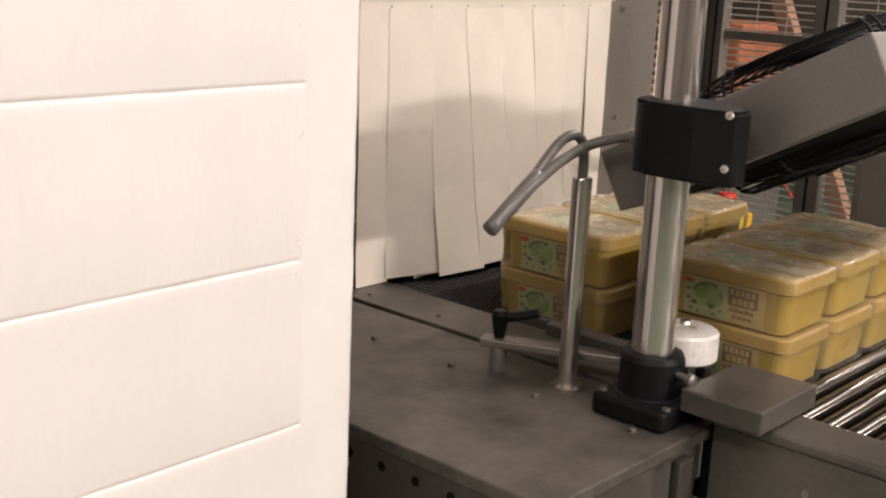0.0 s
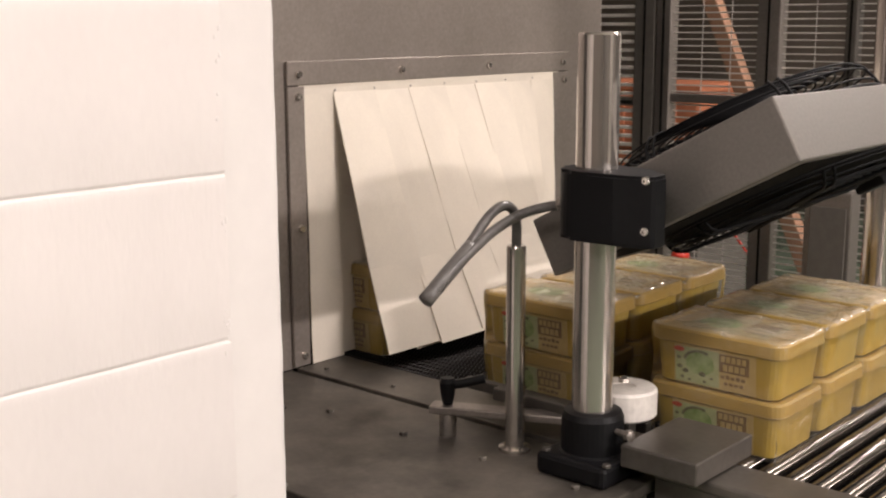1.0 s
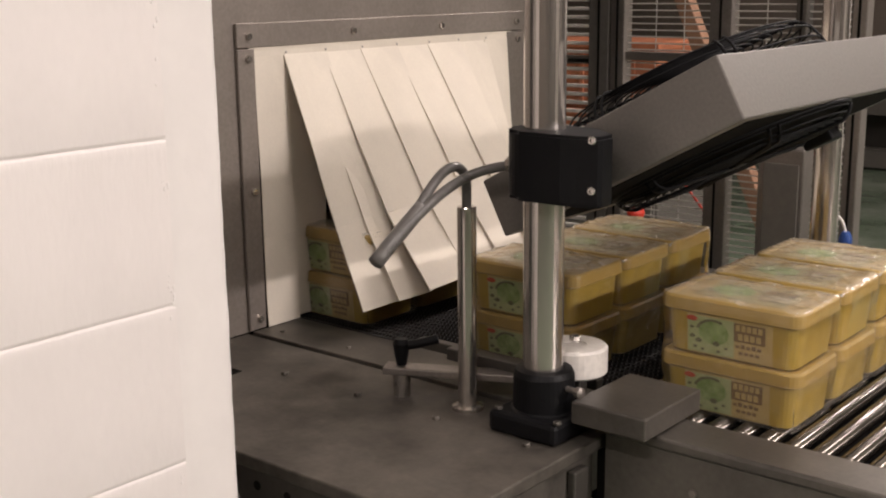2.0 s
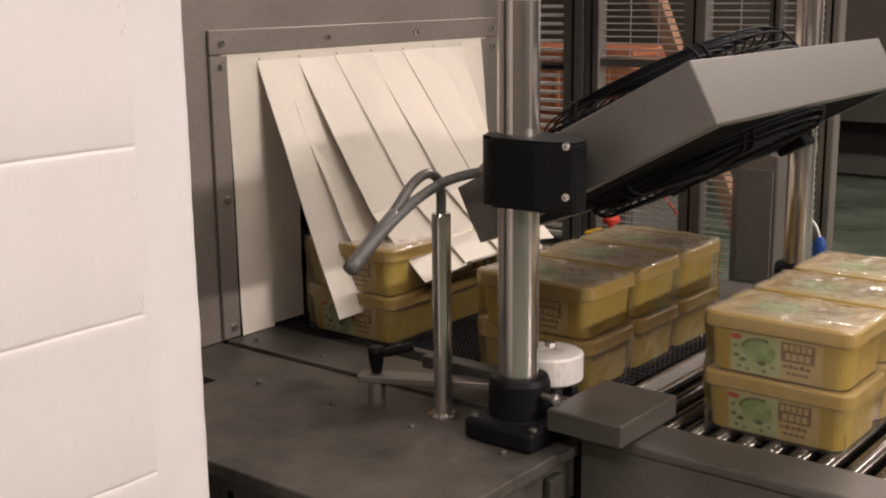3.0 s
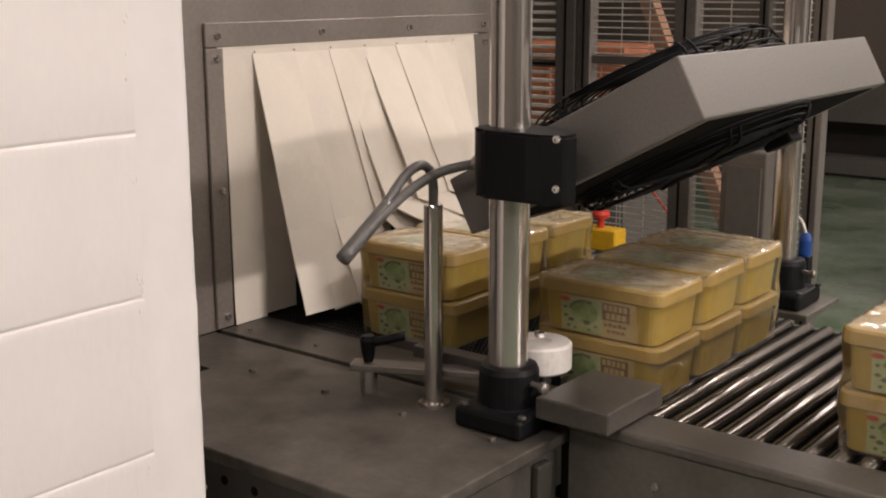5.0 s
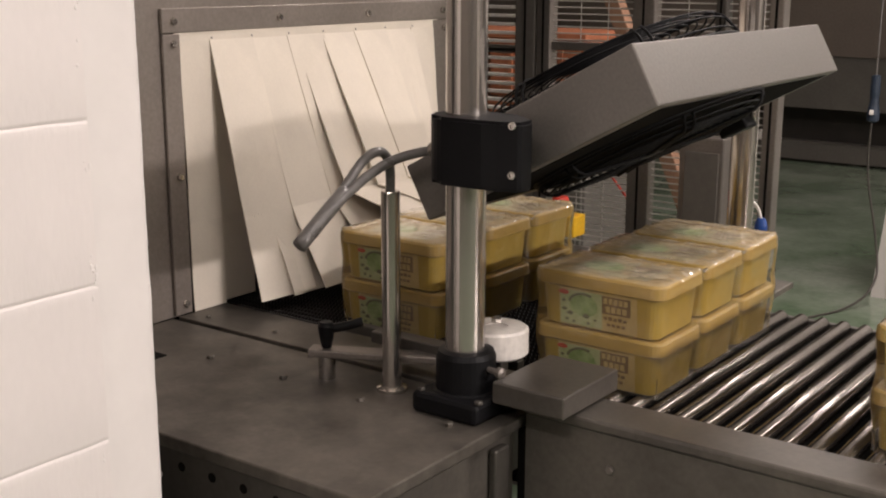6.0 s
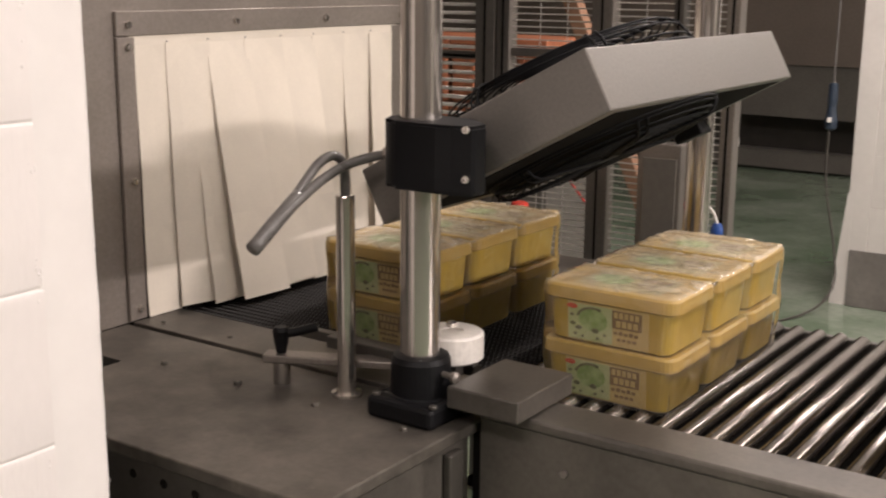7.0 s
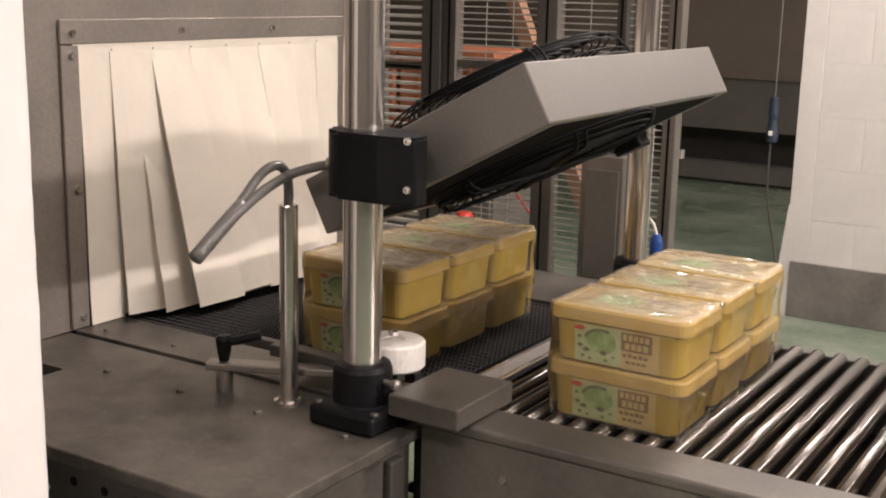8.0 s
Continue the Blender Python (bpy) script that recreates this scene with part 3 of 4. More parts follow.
def build_guide():
    guide = thing("guide_arm", pose(0, 0, TOP), "steel guide arm with black lever and white nylon wheel", "guide arm")
    part("short_post", lathe([(0.0125, 0), (0.0125, 0.034)], 24, pose(0.404, -0.098, 0.0)), M_CHROME, guide)
    part("arm", box(-0.024, -0.016, 0, 0.235, 0.014, 0.011, 0.002, 2, pose(0.404, -0.098, 0.034, 0, 0, 26)), M_STEEL, guide, "flat steel arm")
    part("slide_bar", box(0.43, -0.030, 0.040, 0.66, -0.012, 0.058, 0.002), M_DARKSTEEL, guide)
    part("slide_bar", box(0.34, 0.012, 0.030, 0.66, 0.028, 0.046, 0.002), M_DARKSTEEL, guide)
    part("lever_hub", lathe([(0.007, 0), (0.008, 0.005), (0.010, 0.014), (0.0122, 0.032), (0.009, 0.038)], 18, pose(0.404, -0.098, 0.046)), M_BLACK, guide)
    part("lever", tube(spline([(0.404, -0.098, 0.073), (0.424, -0.084, 0.077), (0.446, -0.067, 0.084)], 4), 0.0068, 10), M_BLACK, guide, "black plastic lever", smooth=True)
    part("wheel", lathe([(0.010, 0.064), (0.040, 0.064), (0.043, 0.067), (0.043, 0.100), (0.040, 0.103), (0.016, 0.103), (0.016, 0.101), (0.003, 0.101)], 36, pose(0.631, 0.000, -0.008) @ Matrix.Diagonal((1.05, 1.05, 1, 1))), M_WHITE, guide, "white nylon guide wheel")
    part("wheel_bolt", lathe([(0.008, 0.101), (0.008, 0.107), (0.003, 0.109)], 6, pose(0.631, 0.0, 0)), M_CHROME, guide)
    part("wheel_axle", lathe([(0.008, 0.0), (0.008, 0.064)], 12, pose(0.631, 0.0, 0)), M_CHROME, guide)
    part("knob", lathe([(0.010, 0), (0.017, 0.004), (0.017, 0.016), (0.012, 0.020)], 16, pose(0.585, -0.03, 0.06, 90, 0, 20)), M_BLACK, guide)
    return guide


# ---- packs of tubs ----
TUB_X, TUB_Y, TUB_H = 0.203, 0.140, 0.080


def rounded_ring(bm, hx, hy, r, z, n=5):
    out = []
    for cx, cy, a0 in ((hx - r, hy - r, 0), (-hx + r, hy - r, 90), (-hx + r, -hy + r, 180), (hx - r, -hy + r, 270)):
        for i in range(n + 1):
            a = math.radians(a0 + 90 * i / n)
            out.append(bm.verts.new((cx + r * math.cos(a), cy + r * math.sin(a), z)))
    return out


def loft(rings, bm, cap=True):
    for a, b in zip(rings, rings[1:]):
        for i in range(len(a)):
            bm.faces.new((a[i], a[(i + 1) % len(a)], b[(i + 1) % len(a)], b[i]))
    if cap:
        bm.faces.new(rings[0][::-1])
        bm.faces.new(rings[-1])
    return bm


def tub_meshes():
    hx, hy = TUB_X / 2, TUB_Y / 2
    bm = bmesh.new()
    body = mesh_of(loft([rounded_ring(bm, hx - 0.016, hy - 0.013, 0.014, 0.0), rounded_ring(bm, hx - 0.0118, hy - 0.0085, 0.017, 0.003),
                         rounded_ring(bm, hx - 0.0075, hy - 0.0045, 0.018, 0.060)], bm), "tub", M_TUB)
    bm = bmesh.new()
    lid = mesh_of(loft([rounded_ring(bm, hx - 0.003, hy - 0.003, 0.018, 0.059), rounded_ring(bm, hx, hy, 0.019, 0.061), rounded_ring(bm, hx - 0.001, hy - 0.001, 0.019, 0.0765),
                        rounded_ring(bm, hx - 0.004, hy - 0.004, 0.017, 0.0795), rounded_ring(bm, hx - 0.012, hy - 0.012, 0.012, 0.0795),
                        rounded_ring(bm, hx - 0.014, hy - 0.014, 0.012, 0.0780)], bm), "lid", M_LID)
    return body, lid


def slab(points, thick, m):
    """A flat printed patch with a hair's thickness, outlined by points in its own plane."""
    bm = bmesh.new()
    lo = [bm.verts.new((x, y, 0)) for x, y in points]
    hi = [bm.verts.new((x, y, thick)) for x, y in points]
    for i in range(len(points)):
        j = (i + 1) % len(points)
        bm.faces.new((lo[i], lo[j], hi[j], hi[i]))
    bm.faces.new(hi)
    bm.faces.new(lo[::-1])
    bmesh.ops.transform(bm, matrix=m, verts=bm.verts)
    return bm


def joined(pieces):
    """Several small patches in one bmesh."""
    bm = bmesh.new()
    for piece in pieces:
        me = bpy.data.meshes.new("piece")
        piece.to_mesh(me)
        piece.free()
        bm.from_mesh(me)
        bpy.data.meshes.remove(me)
    return bm


def rect(x0, y0, x1, y1):
    return [(x0, y0), (x1, y0), (x1, y1), (x0, y1)]


def blob(cx, cy, rx, ry, n=14, wob=0.12, seed=0):
    return [(cx + rx * math.cos(2 * math.pi * i / n) * (1 + wob * math.sin(3.1 * i + seed)), cy + ry * math.sin(2 * math.pi * i / n) * (1 + wob * math.cos(2.3 * i + seed))) for i in range(n)]


def label_meshes():
    """The printed side label and lid label: patches in the label's own plane, x along the tub and y up."""
    front = pose(0, -TUB_Y / 2 + 0.0081, 0.0035, 94.2, 0, 0) @ Matrix.Diagonal((1.22, 1.04, 1, 1))
    out = []
    out.append(("label", mesh_of(slab(rect(-0.050, 0.0, 0.050, 0.052), 0.0006, front), "label", M_LABEL)))
    out.append(("picture", mesh_of(slab(rect(-0.049, 0.001, 0.006, 0.050), 0.0009, front), "picture", M_PALEGREEN)))
    out.append(("scoop", mesh_of(slab(blob(-0.018, 0.030, 0.018, 0.016, 16, 0.05), 0.0012, front), "scoop", M_GREEN)))
    # a dark arc over the scoop and loose nuts beneath it
    arc = [(-0.018 + 0.0215 * math.cos(math.radians(a)), 0.029 + 0.0195 * math.sin(math.radians(a))) for a in range(60, 171, 15)]
    arc += [(-0.018 + 0.0180 * math.cos(math.radians(a)), 0.029 + 0.0160 * math.sin(math.radians(a))) for a in range(165, 59, -15)]
    shapes = [arc] + [blob(x, y, r, r * 0.8, 8, 0.2, i) for i, (x, y, r) in enumerate(((-0.044, 0.034, 0.0026), (-0.043, 0.022, 0.0034), (-0.036, 0.017, 0.0040), (-0.015, 0.016, 0.0046), (-0.040, 0.008, 0.0026), (-0.031, 0.006, 0.0022), (-0.012, 0.006, 0.0024), (-0.003, 0.012, 0.0020)))]
    out.append(("nuts", mesh_of(joined([slab(p, 0.0015, front) for p in shapes]), "nuts", M_NUT)))
    # the maker's panel, drawn as plain bars
    panel = [rect(0.0060, 0.0245, 0.0420, 0.0490)]
    out.append(("panel", mesh_of(joined([slab(p, 0.0012, front) for p in panel]), "panel", M_LOGO)))
    bars = [rect(0.0085 + i * 0.0064, 0.0390, 0.0130 + i * 0.0064, 0.0468) for i in range(5)] + [rect(0.0110 + i * 0.0070, 0.0272, 0.0162 + i * 0.0070, 0.0355) for i in range(4)]
    out.append(("panel_bars", mesh_of(joined([slab(p, 0.0016, front) for p in bars]), "panel_bars", M_LABEL)))
    lines = [rect(0.0080 + i * 0.0062, 0.0160, 0.0126 + i * 0.0062, 0.0200 + 0.0014 * (i % 2)) for i in range(5)] + [rect(0.0120 + i * 0.0062, 0.0075, 0.0166 + i * 0.0062, 0.0115) for i in range(4)]
    out.append(("text_bars", mesh_of(joined([slab(p, 0.0012, front) for p in lines]), "text_bars", M_LOGO)))
    out.append(("mark", mesh_of(slab(blob(-0.044, 0.046, 0.007, 0.0035, 10, 0.1), 0.0016, front), "mark", M_REDPRINT)))
    top = pose(0, 0, 0.0781)
    out.append(("lid_label", mesh_of(slab(rect(-0.064, -0.044, 0.064, 0.044), 0.0004, top), "lid_label", M_TOPLABEL)))
    out.append(("lid_picture", mesh_of(slab(blob(-0.026, 0.0, 0.030, 0.026), 0.0007, top), "lid_picture", M_GREEN)))
    lid_bars = (rect(0.012, 0.010, 0.056, 0.028), rect(0.014, -0.008, 0.054, -0.001), rect(0.020, -0.024, 0.048, -0.018))
    out.append(("lid_print", mesh_of(joined([slab(p, 0.0007, top) for p in lid_bars]), "lid_print", M_LOGO)))
    return out


def film_mesh(seed):
    """The shrunk film round the six tubs: drawn in between them, wrinkled, with seams at its ends."""
    bm = bmesh.new()
    w, d, hgt = TUB_X / 2 + 0.0015, 1.5 * (TUB_Y + 0.002) + 0.0015, 2 * TUB_H + 0.0045
    ny, nx, nz = 84, 36, 30

    grid = {}

    def vert(p):
        key = (round(p[0], 5), round(p[1], 5), round(p[2], 5))
        if key not in grid:
            x, y, z = p
            pitch = TUB_Y + 0.002
            phase = abs(((y + 1.5 * pitch) / pitch) % 1.0 - 0.5) * 2
            pinch = max(0.0, (phase - 0.74) / 0.26)
            edge_x, edge_z = abs(x) > w - 1e-4, z > hgt - 1e-4
            q = Vector((x, y, z))
            if abs(y) < d - 0.02:
                if edge_z:
                    q.z -= 0.010 * pinch
                if edge_x:
                    q.x -= math.copysign(0.008 * pinch, x)
            zl = z % TUB_H
            waist = math.sin(math.pi * min(1.0, zl / 0.060)) if zl < 0.060 else 0.0
            draw = (0.0030 if z > TUB_H else 0.0020) * waist + 0.0068 * max(0.0, 1 - z / 0.055) ** 1.3
            if edge_x:
                q.x -= math.copysign(draw, x)
            if abs(y) > d - 1e-4:
                q.y -= math.copysign(draw, y)
            r = 0.019
            fx, fy = abs(x) - (w - r), abs(y) - (d - r)
            if fx > 0 and fy > 0:
                k = math.hypot(fx, fy)
                if k > r:
                    q.x -= math.copysign(fx * (1 - r / k), x)
                    q.y -= math.copysign(fy * (1 - r / k), y)
            # rounded upper edges
            r, fz = 0.010, q.z - (hgt - 0.010)
            for axis, lim in ((0, w), (1, d)):
                f = abs((x, y)[axis]) - (lim - r)
                if f > 0 and fz > 0:
                    k = math.hypot(f, fz)
                    if k > r:
                        q[axis] -= math.copysign(f * (1 - r / k), (x, y)[axis])
                        q.z -= fz * (1 - r / k)
            nv = noise.noise_vector((x * 30 + seed, y * 30, z * 30))
            q += 0.0016 * nv
            if edge_z:
                q.z += 0.0026 * noise.noise((x * 55 + y * 12, y * 60 + seed * 5, seed))
            q.z = max(q.z, 0.0005)
            grid[key] = bm.verts.new(q)
        return grid[key]

    def face_grid(o, du, dv, nu, nv):
        o, du, dv = Vector(o), Vector(du), Vector(dv)
        for i in range(nu):
            for j in range(nv):
                c = [o + du * (a / nu) + dv * (b / nv) for a, b in ((i, j), (i + 1, j), (i + 1, j + 1), (i, j + 1))]
                bm.faces.new([vert(p) for p in c])
    X, Y, Z = (2 * w, 0, 0), (0, 2 * d, 0), (0, 0, hgt)
    face_grid((-w, -d, hgt), X, Y, nx, ny)
    for f in bm.faces:
        f.material_index = 1
    face_grid((-w, -d, 0), X, Z, nx, nz)
    face_grid((-w, d, 0), X, Z, nx, nz)
    face_grid((-w, -d, 0), Y, Z, ny, nz)
    face_grid((w, -d, 0), Y, Z, ny, nz)
    for f in bm.faces:
        if f.material_index == 0 and f.calc_center_median().z < 0.066:
            f.material_index = 2
    me = mesh_of(bm, "film", M_FILM, True)
    me.materials.append(M_FILM_TOP)
    me.materials.append(M_FILM_LOW)
    return me


TUB_BODY, TUB_LID = tub_meshes()
LABELS = label_meshes()


def build_pack(y, seed, label):
    pack = thing("tub_pack", pose(0, 0, TOP), label, "pack", "wrapped packs of tubs")
    pitch = TUB_Y + 0.002
    for layer in (0, 1):
        for i in range(3):
            tub = new("tub", TUB_BODY)
            tub.parent = pack
            tub.matrix_basis = pose(0, (i - 1) * pitch, layer * TUB_H + 0.001)
            lid = new("lid", TUB_LID)
            lid.parent = tub
            for name, me in LABELS:
                if name.startswith("lid_") and layer == 0:
                    continue
                ob = new(name, me)
                ob.parent = tub
    film = new("film", film_mesh(seed))
    film.parent = pack
    film.visible_shadow = False
    film["label"] = "wrinkled clear shrink film"
    return pack


# ---- the back of the hall ----
FENCE_Y = 1.4


def build_fence():
    """Steel profile guard with louvre bars and wire mesh panels."""
    fence = thing("machine_guard", pose(0, FENCE_Y, 0), "steel machine guard with profile posts and wire mesh panels", "guard fence")
    posts = [(-0.240, -0.178, M_GREYP), (-0.174, -0.132, M_STEEL), (0.106, 0.166, M_STEEL), (0.457, 0.492, M_STEEL), (-0.42, -0.37, M_STEEL), (0.325, 0.352, M_DARKSTEEL), (-1.2, -1.15, M_STEEL)]
    for x0, x1, mat in posts:
        part("post", box(x0, -0.02, 0.0, x1, 0.02, 2.3, 0.003), mat, fence)
        # black strip on the post's face paints the shade of its groove
        part("post_groove", box(0.5 * (x0 + x1) - 0.003, -0.0215, 0.3, 0.5 * (x0 + x1) + 0.003, -0.0195, 2.3), M_SHADE, fence)
    for x0, x1, zs in ((-0.37, -0.240, (0.76, 1.235)), (-0.132, 0.106, (0.62, 1.250)), (0.166, 0.325, (0.62, 1.10)), (0.352, 0.457, (0.62,)), (-1.15, -0.42, (0.6, 1.2))):
        for z in zs:
            part("rail", box(x0, -0.012, z, x1, 0.012, z + 0.022, 0.002), M_STEEL, fence)
        part("rail", box(x0, -0.012, 2.27, x1, 0.012, 2.3, 0.002), M_STEEL, fence)
    for i in range(68):
        z = 0.70 + i * 0.0225
        part("louvre", box(-0.370, -0.012, z, -0.240, 0.006, z + 0.0085, 0.001, 1), M_SLAT, fence)
    for x0, x1, step in ((-0.132, 0.106, 0.0165), (0.166, 0.325, 0.0165), (0.352, 0.457, 0.0165)):
        n = int((2.25 - 0.65) / step)
        for i in range(n):
            part("mesh_wire", tube([(x0, 0, 0.65 + i * step), (x1, 0, 0.65 + i * step)], 0.0021, 5), M_GALV, fence)
        for i in range(1, int((x1 - x0) / 0.09) + 1):
            x = x0 + (x1 - x0) * i / (int((x1 - x0) / 0.09) + 1)
            part("mesh_wire", tube([(x, 0.003, 0.65), (x, 0.003, 2.25)], 0.0014, 5), M_GALV, fence)
    cab = thing("switch_cabinet", pose(0.045, FENCE_Y - 0.06, 0), "grey steel switch cabinet with a dark window beside the guard", "cabinet")
    part("body", box(0.232, -0.02, 0.70, 0.345, 0.036, 1.065, 0.004), M_STEEL, cab)
    part("window", box(0.248, -0.0235, 0.76, 0.335, -0.020, 1.03, 0.001, 1), M_GREYP, cab)
    part("stand", box(0.27, 0.0, 0.0, 0.31, 0.03, 0.70, 0.003), M_DARKSTEEL, cab)
    estop = thing("emergency_stop", pose(0.102, 1.06, 0.886), "yellow emergency stop box with a red mushroom button", "emergency stop")
    part("stand", tube([(0, 0, -0.9), (0, 0, 0.0)], 0.012, 10), M_STEEL, estop)
    part("case", box(-0.058, -0.025, -0.040, 0.052, 0.03, 0.010, 0.004), M_YELLOW, estop)
    part("button", lathe([(0.008, 0.004), (0.008, 0.032), (0.019, 0.034), (0.021, 0.042), (0.017, 0.050)], 22), M_RED, estop, "red mushroom button")
    lead = thing("red_cable", pose(0, FENCE_Y + 0.05, 0), "thin red cable running down behind the mesh", "cable")
    part("cable", tube(spline([(-0.09, 0, 1.03), (-0.05, 0, 0.995), (-0.012, 0, 0.960), (0.038, 0, 0.908), (0.085, 0, 0.85), (0.125, 0, 0.76), (0.135, 0, 0.40), (0.135, 0, 0.004)], 5), 0.003, 6), M_RED, lead, smooth=True)
    conn = thing("air_valve", pose(0.690, 0.806, TOP), "blue pneumatic valve with a white hose beside the far pole", "valve")
    part("bracket", box(-0.020, -0.010, 0, 0.010, 0.018, 0.075, 0.003), M_BLACK, conn)
    part("valve", lathe([(0.010, 0.075), (0.012, 0.080), (0.012, 0.106), (0.010, 0.114), (0.007, 0.120)], 18), M_BLUE, conn, "blue plastic valve")
    part("hose", tube(spline([(0, 0.0, 0.118), (-0.008, 0.0, 0.138), (-0.024, 0.01, 0.146), (-0.042, 0.03, 0.122)], 5), 0.003, 6), M_WHITE, conn, smooth=True)


def build_back():
    """What shows through the guard and beyond the conveyor."""
    stand = thing("storage_cabinet", pose(-1.83, 3.4, 0), "low grey-green steel cabinet under the stacked crates", "cabinet")
    part("carcass", box(-0.80, -0.22, 0.06, 0.80, 0.24, 0.59, 0.006), M_GREYP, stand)
    part("plinth", box(-0.77, -0.19, 0.0, 0.77, 0.22, 0.06), M_SHADE, stand)
    for k in range(3):
        x = -0.79 + k * 0.53
        door = part("door", box(x, -0.238, 0.08, x + 0.52, -0.2205, 0.57, 0.003), M_GREYP, stand)
        part("handle", tube([(x + 0.46, -0.25, 0.36), (x + 0.46, -0.25, 0.48)], 0.006, 8), M_CHROME, door)
    for i in range(6):
        c, r = i % 3, i // 3
        crate = thing("crate", pose(-2.35 + c * 0.52, 3.4, 0.591 + r * 0.30), "stacked reddish-orange plastic crate behind the guard", "crate", "stacked crates")
        part("body", box(-0.25, -0.2, 0.001, 0.25, 0.2, 0.285, 0.015), M_ORANGE, crate)
        part("rim", box(-0.255, -0.205, 0.262, 0.255, 0.205, 0.296, 0.006), M_ORANGE, crate)
        for s in (-1, 1):
            part("rib", box(s * 0.13 - 0.012, -0.207, 0.02, s * 0.13 + 0.012, -0.2005, 0.26, 0.002), M_ORANGE, crate)
    beam = thing("timber_brace", pose(-0.95, 2.9, 0), "brown slanting timber brace behind the mesh", "brace")
    part("beam", box(-0.03, -0.03, 0.0, 0.03, 0.03, 2.6, 0.004, 2, pose(0.78, 0, 0, 0, -24, 0)), M_WOOD, beam)
    # large machine far off, on a beam near the floor
    mach = thing("packing_machine", pose(0, 7.68, 0), "large brown-grey packing machine standing low over the floor", "machine")
    part("upper_panel", box(-8, 0, 0.82, 1.5, 1.5, 2.3), M_BROWN, mach)
    part("middle_panel", box(-8, 0.02, 0.42, 1.5, 1.5, 0.815), M_GREYP, mach)
    # dark box stands in for the shaded space under the panels, not sheet steel
    part("under_space", box(-8, 0.35, 0.02, 1.5, 1.5, 0.415), M_DARKSTEEL, mach)
    part("floor_beam", box(-8, 0.0, 0.02, 1.5, 0.10, 0.155, 0.004), M_GREYP, mach)
    part("beam_edge", box(-8, -0.004, 0.156, 1.5, 0.10, 0.166), M_STEEL, mach)
    for x in (-7.8, -4.5, -2.2, 0.8):
        part("foot", box(x, 0.02, 0.0, x + 0.12, 0.3, 0.02), M_STEEL, mach)
    sign = thing("white_tag", pose(-1.905, 7.62, 0.167), "small white plastic box on the machine's floor beam", "box")
    part("tag", box(-0.085, -0.02, 0, 0.060, 0.04, 0.070, 0.004), M_WHITE, sign)
    # pendant control
    pend = thing("pendant_control", pose(-0.06, 4.0, -0.035), "slate-blue pendant control hanging on a thin cable", "pendant control")
    part("suspension_cable", tube([(0, 0, 1.04), (0, 0, 4.03)], 0.004, 6), M_CABLE, pend)
    part("handle", lathe([(0.008, 1.045), (0.020, 1.04), (0.022, 0.97), (0.019, 0.94), (0.022, 0.91), (0.028, 0.875), (0.026, 0.845), (0.010, 0.835)], 16), M_NAVY, pend)
    part("switch", box(-0.009, -0.034, 0.872, 0.009, -0.024, 0.894, 0.003), M_WHITE, pend)
    part("cable", tube(spline([(-0.005, 0, 0.84), (0.0, 0, 0.6), (0.06, 0.0, 0.3), (0.08, -0.05, 0.13), (0.02, -0.25, 0.047), (-0.15, -0.7, 0.043), (-0.20, -1.2, 0.043), (-0.1, -1.9, 0.043), (0.0, -2.4, 0.043)], 8), 0.0055, 8), M_DARKSTEEL, pend, smooth=True)


# ---- painted block walls ----
COURSE, JOINT = 0.149, 1.326


